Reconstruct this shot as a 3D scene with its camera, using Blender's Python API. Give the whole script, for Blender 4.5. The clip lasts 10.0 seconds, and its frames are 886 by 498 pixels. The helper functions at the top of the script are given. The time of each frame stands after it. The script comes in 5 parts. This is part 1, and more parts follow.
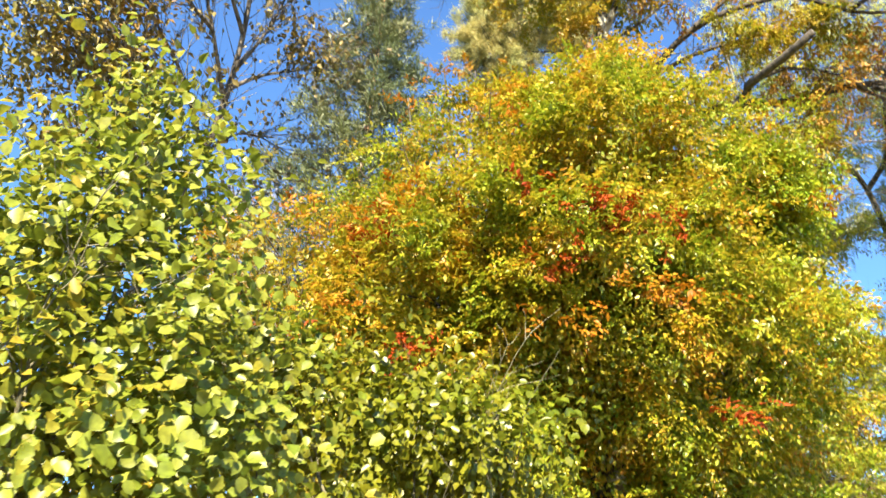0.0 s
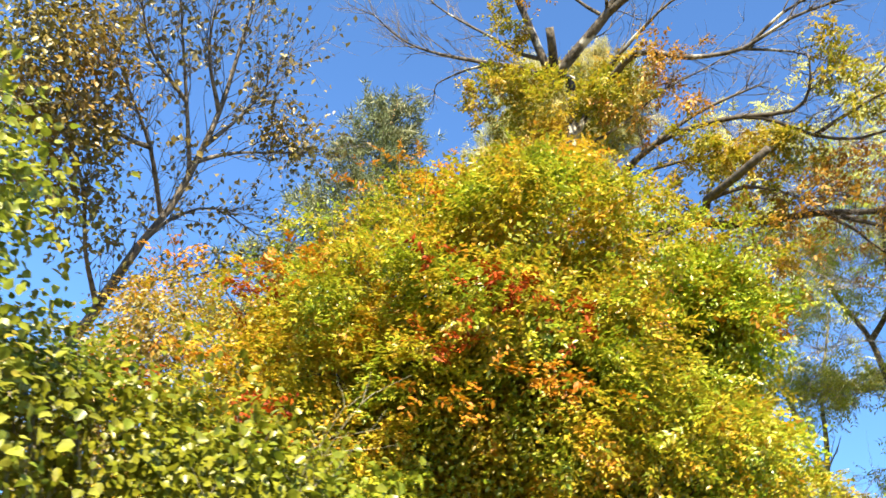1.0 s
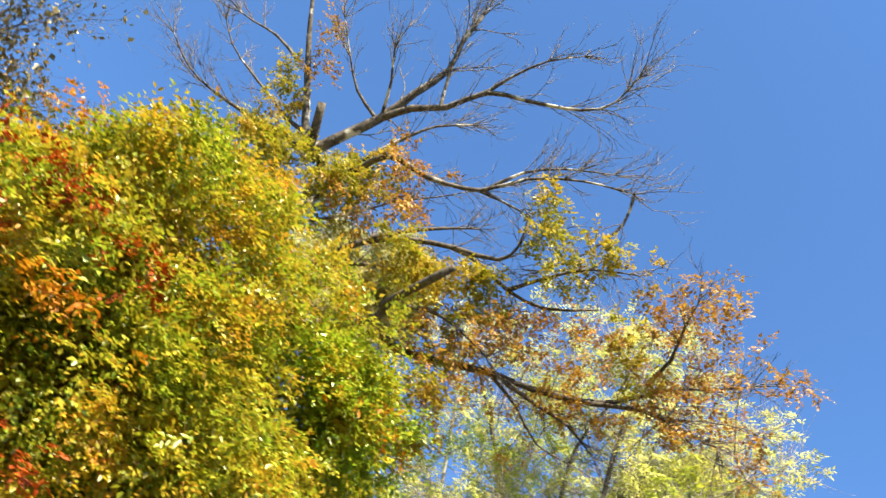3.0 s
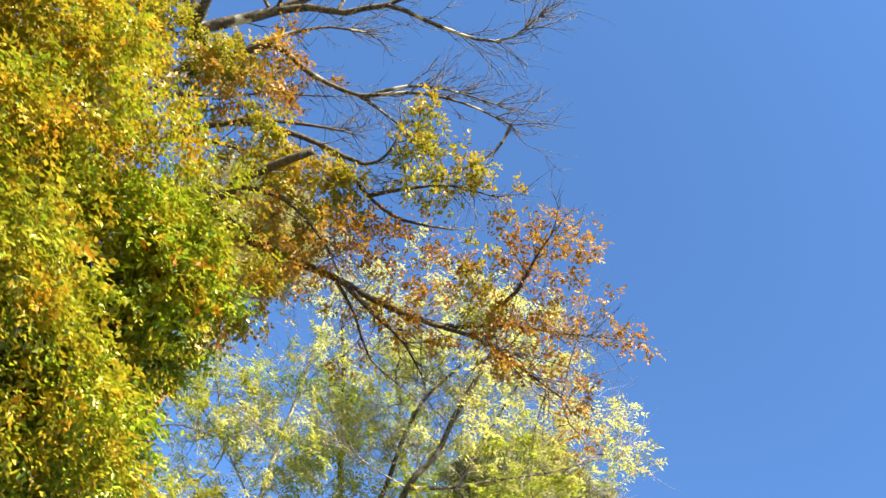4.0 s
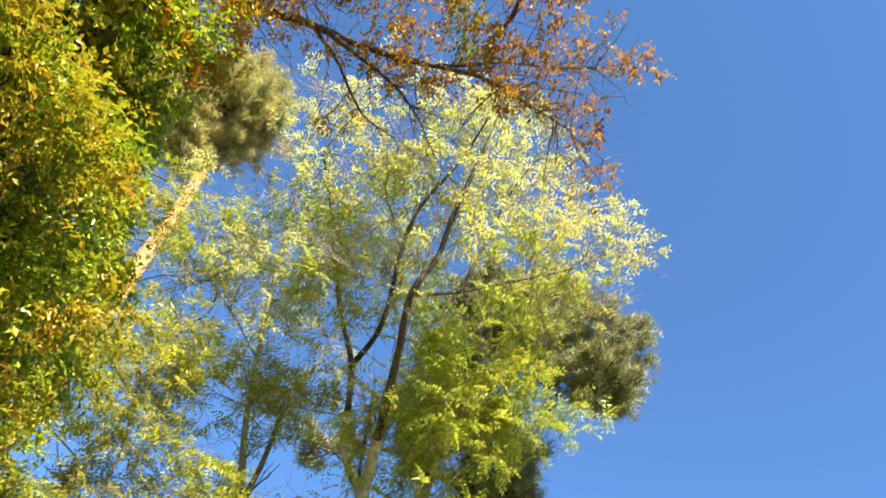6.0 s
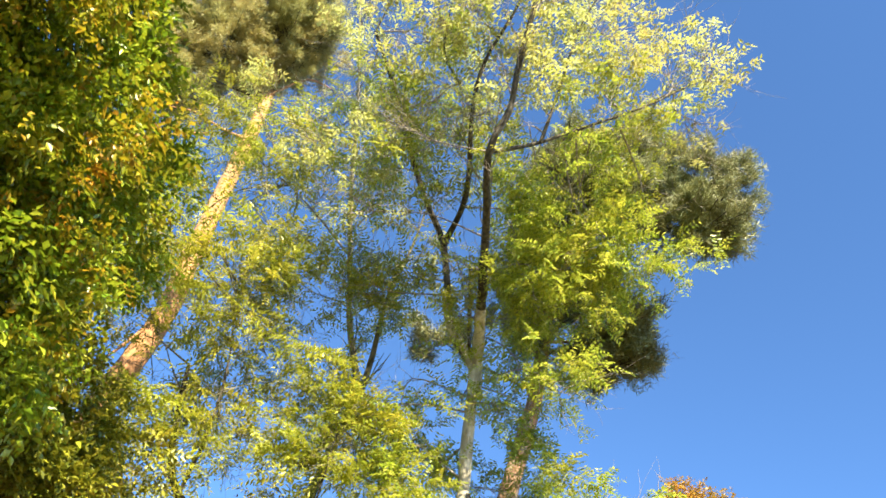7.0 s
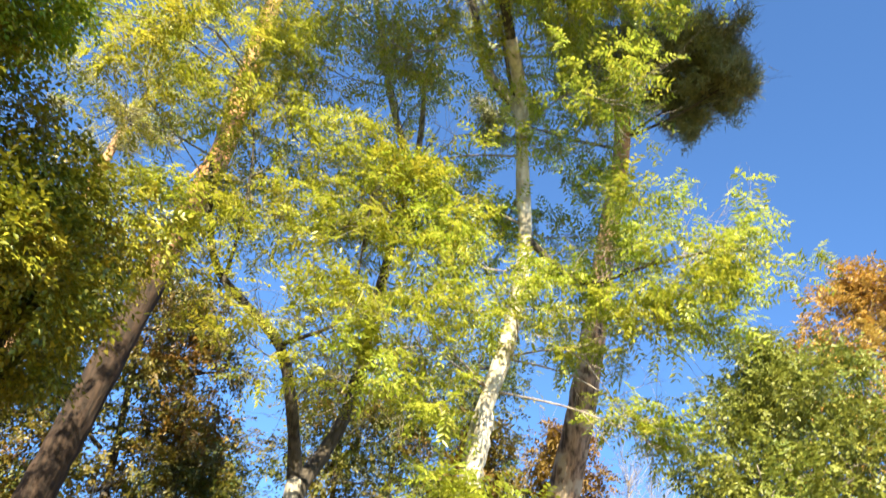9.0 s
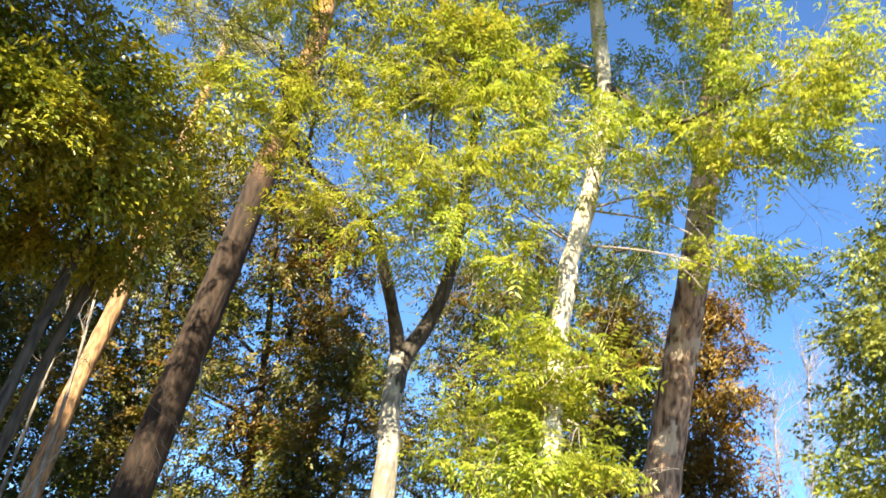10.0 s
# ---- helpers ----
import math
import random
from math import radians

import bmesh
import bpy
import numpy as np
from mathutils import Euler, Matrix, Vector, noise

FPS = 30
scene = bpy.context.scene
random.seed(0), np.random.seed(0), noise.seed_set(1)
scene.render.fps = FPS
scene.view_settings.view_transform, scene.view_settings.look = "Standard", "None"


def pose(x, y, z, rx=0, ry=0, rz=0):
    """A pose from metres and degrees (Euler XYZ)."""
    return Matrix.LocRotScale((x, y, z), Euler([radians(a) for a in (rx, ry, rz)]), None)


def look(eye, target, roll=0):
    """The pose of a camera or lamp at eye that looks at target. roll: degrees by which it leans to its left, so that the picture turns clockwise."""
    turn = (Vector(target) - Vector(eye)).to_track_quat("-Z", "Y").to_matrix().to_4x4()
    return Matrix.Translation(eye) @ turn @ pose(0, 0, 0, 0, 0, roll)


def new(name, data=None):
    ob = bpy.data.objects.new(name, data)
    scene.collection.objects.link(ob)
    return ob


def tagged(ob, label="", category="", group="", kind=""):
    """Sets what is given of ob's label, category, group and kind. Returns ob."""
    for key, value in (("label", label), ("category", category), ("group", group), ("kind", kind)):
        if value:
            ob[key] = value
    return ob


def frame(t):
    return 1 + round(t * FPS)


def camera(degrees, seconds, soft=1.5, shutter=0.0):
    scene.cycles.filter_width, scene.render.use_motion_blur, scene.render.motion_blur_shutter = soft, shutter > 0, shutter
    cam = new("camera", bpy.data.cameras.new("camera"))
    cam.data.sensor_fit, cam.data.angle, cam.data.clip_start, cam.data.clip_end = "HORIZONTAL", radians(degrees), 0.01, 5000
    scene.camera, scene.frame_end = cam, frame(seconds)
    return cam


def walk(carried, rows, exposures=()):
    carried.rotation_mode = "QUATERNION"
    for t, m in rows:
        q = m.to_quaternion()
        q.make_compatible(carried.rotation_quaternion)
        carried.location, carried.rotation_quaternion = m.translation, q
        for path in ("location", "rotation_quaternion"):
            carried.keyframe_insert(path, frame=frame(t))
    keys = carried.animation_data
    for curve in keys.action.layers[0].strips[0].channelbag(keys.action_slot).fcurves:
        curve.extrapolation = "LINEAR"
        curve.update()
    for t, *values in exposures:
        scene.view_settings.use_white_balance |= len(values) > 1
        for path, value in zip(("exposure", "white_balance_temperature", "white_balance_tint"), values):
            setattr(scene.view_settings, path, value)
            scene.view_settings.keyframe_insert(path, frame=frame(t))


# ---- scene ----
# The camera is carried along a woodland path that falls gently, looking up into the trees.
cam = camera(57.23, 10.0, soft=1.5, shutter=0.22)
PATH = (
    (0.0, (0.000, 0.000, 1.600), (0.0000, 4.4382, 3.9027), 1.84),
    (0.5, (0.536, 0.245, 1.538), (0.2290, 4.4008, 4.3024), 6.84),
    (1.0, (1.174, 0.459, 1.450), (0.8358, 4.4744, 4.4110), 10.18),
    (1.5, (1.719, 0.693, 1.428), (1.4204, 4.4586, 4.7044), 18.93),
    (2.0, (2.196, 1.054, 1.381), (2.1982, 4.5411, 4.9642), 21.90),
    (2.5, (2.669, 1.373, 1.268), (2.8934, 4.5969, 5.0832), 21.53),
    (3.0, (3.096, 1.715, 1.173), (3.3698, 4.5916, 5.2527), 27.36),
    (3.2, (3.320, 1.730, 1.278), (3.7606, 4.5943, 5.3526), 27.87),
    (4.3, (4.255, 2.395, 0.927), (5.0569, 4.8588, 5.2031), 29.74),
    (4.5, (4.260, 2.481, 0.970), (5.1948, 4.9771, 5.2011), 29.31),
    (5.0, (4.552, 2.894, 0.756), (5.6317, 5.3199, 4.9926), 24.58),
    (5.2, (4.734, 3.031, 0.714), (5.9336, 5.3920, 4.9543), 21.55),
    (6.3, (5.270, 3.928, 0.508), (6.3939, 6.9097, 4.3613), 13.87),
    (6.5, (5.471, 4.092, 0.468), (6.5800, 7.1829, 4.2389), 11.58),
    (7.0, (5.809, 4.521, 0.394), (6.7064, 7.8406, 4.0241), 13.06),
    (7.5, (6.339, 4.949, 0.207), (6.9168, 8.4879, 3.6914), 13.80),
    (8.0, (6.926, 5.405, 0.097), (7.1958, 9.1626, 3.3849), 13.31),
    (8.5, (7.512, 5.824, 0.014), (7.7378, 9.4418, 3.4579), 11.63),
    (9.0, (8.161, 6.085, -0.068), (8.3281, 10.0773, 2.9379), 9.98),
    (9.5, (8.675, 6.316, -0.182), (8.3348, 10.4844, 2.5585), 11.81),
    (10.0, (9.226, 6.571, -0.275), (8.5000, 10.8887, 2.1390), 10.44),
)
walk(cam, [(t, look(eye, target, roll)) for t, eye, target, roll in PATH], exposures=((0.0, 2.28, 6950, 2), (4.5, 2.13, 6950, 2), (6.5, 2.04, 6950, 2), (10.0, 2.04, 6950, 2)))

# ---- light: a clear autumn sky and a low sun behind the path ----
SUN_AZ, SUN_EL = radians(184), radians(37)
world = bpy.data.worlds.new("sky")
scene.world = world
world.use_nodes = True
wn = world.node_tree.nodes
sky = wn.new("ShaderNodeTexSky")
sky.sky_type, sky.sun_disc = "NISHITA", False
sky.sun_elevation, sky.sun_rotation = SUN_EL, SUN_AZ
sky.altitude, sky.air_density, sky.dust_density, sky.ozone_density = 2000, 1.0, 0.0, 10.0
world.node_tree.links.new(sky.outputs[0], wn["Background"].inputs[0])
wn["Background"].inputs[1].default_value = 0.100
to_sun = Vector((math.sin(SUN_AZ) * math.cos(SUN_EL), math.cos(SUN_AZ) * math.cos(SUN_EL), math.sin(SUN_EL)))
lamp = bpy.data.lights.new("sun", "SUN")
lamp.energy, lamp.angle, lamp.color = 5.0, radians(0.53), (1.0, 0.855, 0.66)
sun = new("sun", lamp)
sun.matrix_world = look(to_sun * 60, (0, 0, 0))


# ---- materials ----
def nodes_of(name):
    m = bpy.data.materials.new(name)
    m.use_nodes = True
    return m, m.node_tree.nodes, m.node_tree.links


def ramp(n, stops):
    r = n.new("ShaderNodeValToRGB")
    while len(r.color_ramp.elements) < len(stops):
        r.color_ramp.elements.new(0.5)
    for e, (p, c) in zip(r.color_ramp.elements, stops):
        e.position, e.color = p, (*c, 1)
    return r


def leaf_material(name, main, second, scale=0.5, cover=0.5, through_light=0.35, rough=0.42, soft_edge=0.09, sheen=0.45):
    """Leaves: each one picks a colour; a second set of colours takes over in patches of the crown."""
    m, n, l = nodes_of(name)
    geo, tc = n.new("ShaderNodeNewGeometry"), n.new("ShaderNodeTexCoord")
    steps = lambda cs: [(i / max(1, len(cs) - 1), c) for i, c in enumerate(cs)]
    a, b = ramp(n, steps(main)), ramp(n, steps(second))
    info, add, wrap = n.new("ShaderNodeObjectInfo"), n.new("ShaderNodeMath"), n.new("ShaderNodeMath")
    add.operation, wrap.operation = "ADD", "FRACT"
    l.new(geo.outputs["Random Per Island"], add.inputs[0])
    l.new(info.outputs["Random"], add.inputs[1])
    l.new(add.outputs[0], wrap.inputs[0])
    l.new(wrap.outputs[0], a.inputs[0])
    l.new(wrap.outputs[0], b.inputs[0])
    big = n.new("ShaderNodeTexNoise")
    big.inputs["Scale"].default_value, big.inputs["Detail"].default_value = scale, 3
    l.new(tc.outputs["Object"], big.inputs["Vector"])
    mask = ramp(n, [(max(0, cover - soft_edge), (0, 0, 0)), (min(1, cover + soft_edge), (1, 1, 1))])
    l.new(big.outputs[0], mask.inputs[0])
    mix = n.new("ShaderNodeMixRGB")
    for i, s in enumerate((mask, a, b)):
        l.new(s.outputs[0], mix.inputs[i])
    fine = n.new("ShaderNodeTexNoise")
    fine.inputs["Scale"].default_value = 45
    l.new(tc.outputs["Object"], fine.inputs["Vector"])
    vary = n.new("ShaderNodeMapRange")
    vary.inputs[1].default_value, vary.inputs[2].default_value = 0.3, 0.7
    vary.inputs[3].default_value, vary.inputs[4].default_value = 0.75, 1.2
    l.new(fine.outputs[0], vary.inputs[0])
    hsv = n.new("ShaderNodeHueSaturation")
    l.new(mix.outputs[0], hsv.inputs["Color"])
    l.new(vary.outputs[0], hsv.inputs["Value"])
    p = n["Principled BSDF"]
    p.inputs["Roughness"].default_value = rough
    p.inputs["Specular IOR Level"].default_value = sheen
    l.new(hsv.outputs[0], p.inputs["Base Color"])
    tr = n.new("ShaderNodeBsdfTranslucent")
    l.new(hsv.outputs[0], tr.inputs[0])
    ms = n.new("ShaderNodeMixShader")
    ms.inputs[0].default_value = through_light
    l.new(p.outputs[0], ms.inputs[1])
    l.new(tr.outputs[0], ms.inputs[2])
    l.new(ms.outputs[0], n["Material Output"].inputs[0])
    return m


def bark_material(name, low, high, stretch=(9, 9, 1.6), bump=0.5, spot=None, rise=None):
    """Bark with plates along the stem; rise = (z0, z1, colour) for bark that changes colour up the stem."""
    m, n, l = nodes_of(name)
    tc, mp = n.new("ShaderNodeTexCoord"), n.new("ShaderNodeMapping")
    mp.inputs["Scale"].default_value = stretch
    l.new(tc.outputs["Object"], mp.inputs["Vector"])
    a = n.new("ShaderNodeTexNoise")
    a.inputs["Scale"].default_value, a.inputs["Detail"].default_value = 2.2, 8
    l.new(mp.outputs[0], a.inputs["Vector"])
    r = ramp(n, [(0.36, low), (0.62, high)])
    l.new(a.outputs[0], r.inputs[0])
    col = r.outputs[0]
    if rise:
        sep, mr = n.new("ShaderNodeSeparateXYZ"), n.new("ShaderNodeMapRange")
        l.new(tc.outputs["Object"], sep.inputs[0])
        l.new(sep.outputs[2], mr.inputs[0])
        mr.inputs[1].default_value, mr.inputs[2].default_value = rise[0], rise[1]
        up_col = ramp(n, [(0.3, tuple(c * 0.55 for c in rise[2])), (0.65, rise[2])])
        l.new(a.outputs[0], up_col.inputs[0])
        mx = n.new("ShaderNodeMixRGB")
        l.new(mr.outputs[0], mx.inputs[0])
        l.new(col, mx.inputs[1])
        l.new(up_col.outputs[0], mx.inputs[2])
        col = mx.outputs[0]
    if spot:
        v, vr, mx = n.new("ShaderNodeTexNoise"), ramp(n, [(0.55, (0, 0, 0)), (0.62, (1, 1, 1))]), n.new("ShaderNodeMixRGB")
        v.inputs["Scale"].default_value, v.inputs["Detail"].default_value = 3.2, 4
        l.new(tc.outputs["Object"], v.inputs["Vector"])
        l.new(v.outputs[0], vr.inputs[0])
        l.new(vr.outputs[0], mx.inputs[0])
        l.new(col, mx.inputs[1])
        mx.inputs[2].default_value = (*spot, 1)
        col = mx.outputs[0]
    p = n["Principled BSDF"]
    l.new(col, p.inputs["Base Color"])
    p.inputs["Roughness"].default_value = 0.88
    b = n.new("ShaderNodeBump")
    b.inputs["Strength"].default_value, b.inputs["Distance"].default_value = bump, 0.03
    l.new(a.outputs[0], b.inputs["Height"])
    l.new(b.outputs[0], p.inputs["Normal"])
    return m


M_DOME = leaf_material("leaf_green_gold", [(0.115, 0.19, 0.012), (0.31, 0.34, 0.025), (0.17, 0.26, 0.015), (0.47, 0.42, 0.04), (0.095, 0.15, 0.010), (0.26, 0.32, 0.020)],
                       [(0.53, 0.32, 0.020), (0.36, 0.28, 0.020), (0.60, 0.42, 0.030), (0.47, 0.20, 0.020), (0.39, 0.18, 0.020), (0.22, 0.24, 0.012)], 2.1, 0.56, 0.40, 0.36, 0.12, 0.5)
M_DOMEGOLD = leaf_material("leaf_gold_orange", [(0.269, 0.276, 0.0188), (0.416, 0.34, 0.0282), (0.176, 0.221, 0.0141), (0.5, 0.377, 0.0376), (0.222, 0.249, 0.0157)],
                           [(0.528, 0.276, 0.0188), (0.408, 0.285, 0.0219), (0.555, 0.35, 0.0282), (0.463, 0.157, 0.0188), (0.279, 0.23, 0.0188)], 1.9, 0.50, 0.42, 0.36, 0.12, 0.5)
M_BOUGH = leaf_material("leaf_bough_green", [(0.118, 0.216, 0.0153), (0.322, 0.388, 0.0267), (0.177, 0.299, 0.0191), (0.493, 0.515, 0.046)], [(0.558, 0.407, 0.0267), (0.365, 0.359, 0.0267), (0.601, 0.347, 0.0345), (0.237, 0.31, 0.0191)], 1.9, 0.62, 0.36, 0.31, 0.08, 0.7)
# olive of the hanging bough, taken darker so the colour carries its shade
M_OLIVESHADE = leaf_material("leaf_bough_olive_shaded", [(0.109, 0.149, 0.0156), (0.29, 0.288, 0.0281), (0.0798, 0.109, 0.0125), (0.406, 0.374, 0.0343), (0.16, 0.203, 0.0187)], [(0.392, 0.265, 0.025), (0.218, 0.172, 0.0187), (0.464, 0.343, 0.0281)], 1.7, 0.57, 0.28, 0.36, 0.1, 0.5)
M_RED = leaf_material("leaf_red", [(0.25, 0.030, 0.004), (0.34, 0.065, 0.006), (0.15, 0.020, 0.004)], [(0.36, 0.10, 0.006), (0.20, 0.04, 0.006)], 1.5, 0.55, 0.25, 0.6, 0.09, 0.2)
M_ORANGE = leaf_material("leaf_orange", [(0.414, 0.18, 0.009), (0.36, 0.108, 0.009), (0.432, 0.243, 0.0144)], [(0.324, 0.126, 0.009), (0.414, 0.261, 0.0144)], 1.5, 0.55, 0.35, 0.5, 0.09, 0.3)
M_OAK = leaf_material("leaf_oak_gold", [(0.341, 0.308, 0.0252), (0.171, 0.22, 0.0149), (0.427, 0.334, 0.0297), (0.239, 0.264, 0.0183), (0.341, 0.211, 0.0252)], [(0.427, 0.255, 0.0343), (0.393, 0.299, 0.0252), (0.307, 0.167, 0.0286)], 1.6, 0.56, 0.42)
M_RUST = leaf_material("leaf_oak_rust", [(0.36, 0.14, 0.02), (0.42, 0.22, 0.03), (0.22, 0.09, 0.02), (0.44, 0.30, 0.04)], [(0.44, 0.30, 0.035), (0.30, 0.12, 0.025)], 1.0, 0.55, 0.35, 0.55)
M_PINNATE = leaf_material("leaf_pinnate", [(0.319, 0.373, 0.0283), (0.482, 0.495, 0.0657), (0.185, 0.247, 0.0202), (0.544, 0.515, 0.0912), (0.257, 0.323, 0.0243)], [(0.493, 0.415, 0.0424), (0.155, 0.196, 0.0182), (0.544, 0.464, 0.0626), (0.381, 0.373, 0.0344)], 0.9, 0.53, 0.48, 0.34, 0.09, 0.6)
M_PINNATE_GREEN = leaf_material("leaf_pinnate_green", [(0.303, 0.398, 0.0334), (0.474, 0.547, 0.0772), (0.171, 0.255, 0.0238), (0.593, 0.594, 0.112), (0.25, 0.338, 0.0285)], [(0.488, 0.476, 0.0499), (0.145, 0.208, 0.0214), (0.58, 0.535, 0.0772), (0.357, 0.398, 0.0405)], 0.9, 0.53, 0.48, 0.34, 0.09, 0.6)
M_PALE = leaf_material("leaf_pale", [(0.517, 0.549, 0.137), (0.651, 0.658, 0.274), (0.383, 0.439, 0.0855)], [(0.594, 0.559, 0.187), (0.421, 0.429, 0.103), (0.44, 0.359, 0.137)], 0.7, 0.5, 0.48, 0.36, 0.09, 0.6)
M_HAZEL = leaf_material("leaf_lime_green", [(0.202, 0.238, 0.026), (0.134, 0.183, 0.0173), (0.322, 0.333, 0.052), (0.094, 0.13, 0.0116)], [(0.256, 0.272, 0.0347), (0.161, 0.203, 0.0173), (0.336, 0.257, 0.0288)], 1.2, 0.5, 0.42, 0.42)
M_LIME = leaf_material("leaf_yellow_green", [(0.177, 0.209, 0.0137), (0.111, 0.152, 0.0106), (0.266, 0.262, 0.0228), (0.0702, 0.106, 0.00684)], [(0.222, 0.19, 0.0152), (0.133, 0.152, 0.0106)], 1.2, 0.52, 0.42, 0.35)
M_DARKLEAF = leaf_material("leaf_dull_brown", [(0.07, 0.07, 0.025), (0.13, 0.115, 0.045), (0.16, 0.12, 0.05), (0.10, 0.10, 0.035)], [(0.22, 0.165, 0.045), (0.14, 0.11, 0.045)], 0.7, 0.55, 0.25)
M_OLIVE = leaf_material("leaf_olive", [(0.12, 0.11, 0.02), (0.22, 0.19, 0.035), (0.09, 0.085, 0.02)], [(0.28, 0.16, 0.04), (0.18, 0.14, 0.035)], 0.7, 0.54, 0.3)
M_NEEDLE = leaf_material("needle_grey_green", [(0.273, 0.296, 0.103), (0.394, 0.399, 0.146), (0.5, 0.469, 0.173)], [(0.5, 0.414, 0.155), (0.319, 0.32, 0.112), (0.545, 0.438, 0.173)], 0.8, 0.5, 0.35, 0.5)
M_NEEDLE_DARK = leaf_material("needle_dark_green", [(0.15, 0.18, 0.07), (0.22, 0.245, 0.09), (0.27, 0.275, 0.11)], [(0.25, 0.24, 0.09), (0.13, 0.16, 0.07), (0.31, 0.28, 0.12)], 0.8, 0.5, 0.2, 0.5)
M_SPRUCE = leaf_material("needle_blue_green", [(0.0868, 0.118, 0.0434), (0.124, 0.149, 0.0558), (0.093, 0.118, 0.0434)], [(0.149, 0.149, 0.0558), (0.0806, 0.0992, 0.0372)], 0.8, 0.5, 0.2, 0.5)
M_WOOD = leaf_material("leaf_woodland", [(0.0493, 0.0748, 0.0114), (0.0933, 0.115, 0.0158), (0.143, 0.137, 0.0194)], [(0.209, 0.127, 0.0176), (0.165, 0.088, 0.0167), (0.132, 0.115, 0.0167)], 0.45, 0.56, 0.25)
M_WOODGREEN = leaf_material("leaf_woodland_green", [(0.0607, 0.0933, 0.0132), (0.11, 0.143, 0.0194), (0.165, 0.176, 0.0264)], [(0.176, 0.143, 0.0194), (0.088, 0.11, 0.0132)], 0.5, 0.58, 0.25)
M_COPPER = leaf_material("leaf_copper", [(0.428, 0.239, 0.0478), (0.462, 0.294, 0.0598), (0.359, 0.184, 0.0419)], [(0.445, 0.331, 0.0718), (0.291, 0.202, 0.0478)], 0.5, 0.55, 0.35)
M_WOODBROWN = leaf_material("leaf_woodland_brown", [(0.0546, 0.0748, 0.0114), (0.0986, 0.11, 0.0158), (0.154, 0.132, 0.0176)], [(0.22, 0.115, 0.0158), (0.176, 0.0827, 0.0158), (0.165, 0.132, 0.0176)], 0.6, 0.55, 0.25)
M_BROWN = leaf_material("leaf_brown", [(0.20, 0.10, 0.016), (0.25, 0.14, 0.02), (0.14, 0.07, 0.013)], [(0.24, 0.16, 0.026), (0.15, 0.10, 0.02)], 0.6, 0.55, 0.3)
M_GREEN = leaf_material("leaf_deep_green", [(0.122, 0.166, 0.0331), (0.199, 0.243, 0.0442), (0.299, 0.309, 0.0553)], [(0.354, 0.343, 0.0553), (0.111, 0.144, 0.0331)], 0.4, 0.5, 0.35)
B_OAK = bark_material("bark_oak", (0.02, 0.016, 0.013), (0.095, 0.08, 0.065), bump=0.8, spot=(0.42, 0.40, 0.35))
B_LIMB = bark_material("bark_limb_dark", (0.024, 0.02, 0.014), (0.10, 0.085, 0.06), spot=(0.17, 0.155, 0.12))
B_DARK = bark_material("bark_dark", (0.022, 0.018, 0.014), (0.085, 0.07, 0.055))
B_MID = bark_material("bark_mid_grey", (0.04, 0.033, 0.027), (0.16, 0.135, 0.11))
B_OAKTWIG = bark_material("bark_oak_twig", (0.03, 0.025, 0.022), (0.17, 0.145, 0.125))
B_TWIG = bark_material("bark_twig", (0.16, 0.13, 0.11), (0.34, 0.30, 0.26))
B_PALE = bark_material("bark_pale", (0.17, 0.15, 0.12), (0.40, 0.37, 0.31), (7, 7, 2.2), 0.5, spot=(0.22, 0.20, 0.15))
B_STEM = bark_material("bark_green_grey", (0.07, 0.065, 0.04), (0.24, 0.22, 0.15))
# orange upper bark; dark lower bark deepened to stand for the neighbouring crown's shade
B_PINE = bark_material("bark_pine", (0.016, 0.010, 0.007), (0.058, 0.035, 0.024), (7, 7, 1.8), 0.8, rise=(8.0, 10.0, (0.52, 0.265, 0.12)))
# the pale spots paint dappled sun onto the plated bark
B_PINE_LOW = bark_material("bark_pine_warm", (0.055, 0.032, 0.021), (0.38, 0.245, 0.165), (7, 7, 1.8), 0.8, rise=(9.0, 12.5, (0.52, 0.28, 0.14)), spot=(0.44, 0.34, 0.25))
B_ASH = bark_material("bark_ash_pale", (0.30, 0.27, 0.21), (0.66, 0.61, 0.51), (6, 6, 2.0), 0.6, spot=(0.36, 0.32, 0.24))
B_GREY = bark_material("bark_grey", (0.10, 0.09, 0.065), (0.29, 0.26, 0.20), (8, 8, 2.5), 0.6, spot=(0.10, 0.09, 0.06))
B_SPLIT = bark_material("torn_wood", (0.3, 0.26, 0.2), (0.75, 0.70, 0.6), (12, 12, 1.5), 0.5)
B_GHOST = bark_material("bark_far_grey", (0.20, 0.18, 0.18), (0.34, 0.31, 0.31))


# ---- mesh builders ----
def mesh_from(name, verts, tris, mat, smooth=False):
    """A mesh of triangles or quads from arrays."""
    me = bpy.data.meshes.new(name)
    k = tris.shape[1]
    me.vertices.add(len(verts))
    me.vertices.foreach_set("co", np.asarray(verts, np.float32).ravel())
    me.loops.add(tris.size)
    me.loops.foreach_set("vertex_index", tris.astype(np.int32).ravel())
    me.polygons.add(len(tris))
    me.polygons.foreach_set("loop_start", np.arange(0, tris.size, k, dtype=np.int32))
    if smooth:
        me.polygons.foreach_set("use_smooth", np.ones(len(tris), bool))
    me.update(calc_edges=True)
    me.materials.append(mat)
    return me


def part(name, verts, faces, mat, parent, label="", smooth=False):
    ob = new(name, mesh_from(name, verts - np.array(parent.location), faces, mat, smooth))
    ob.parent = parent
    if label:
        tagged(ob, label)
    return ob


def mass(name, verts, faces, mat, parent):
    """The joined rest of twigs too fine to tell apart."""
    return tagged(part(name, verts, faces, mat, parent), kind="stuff")


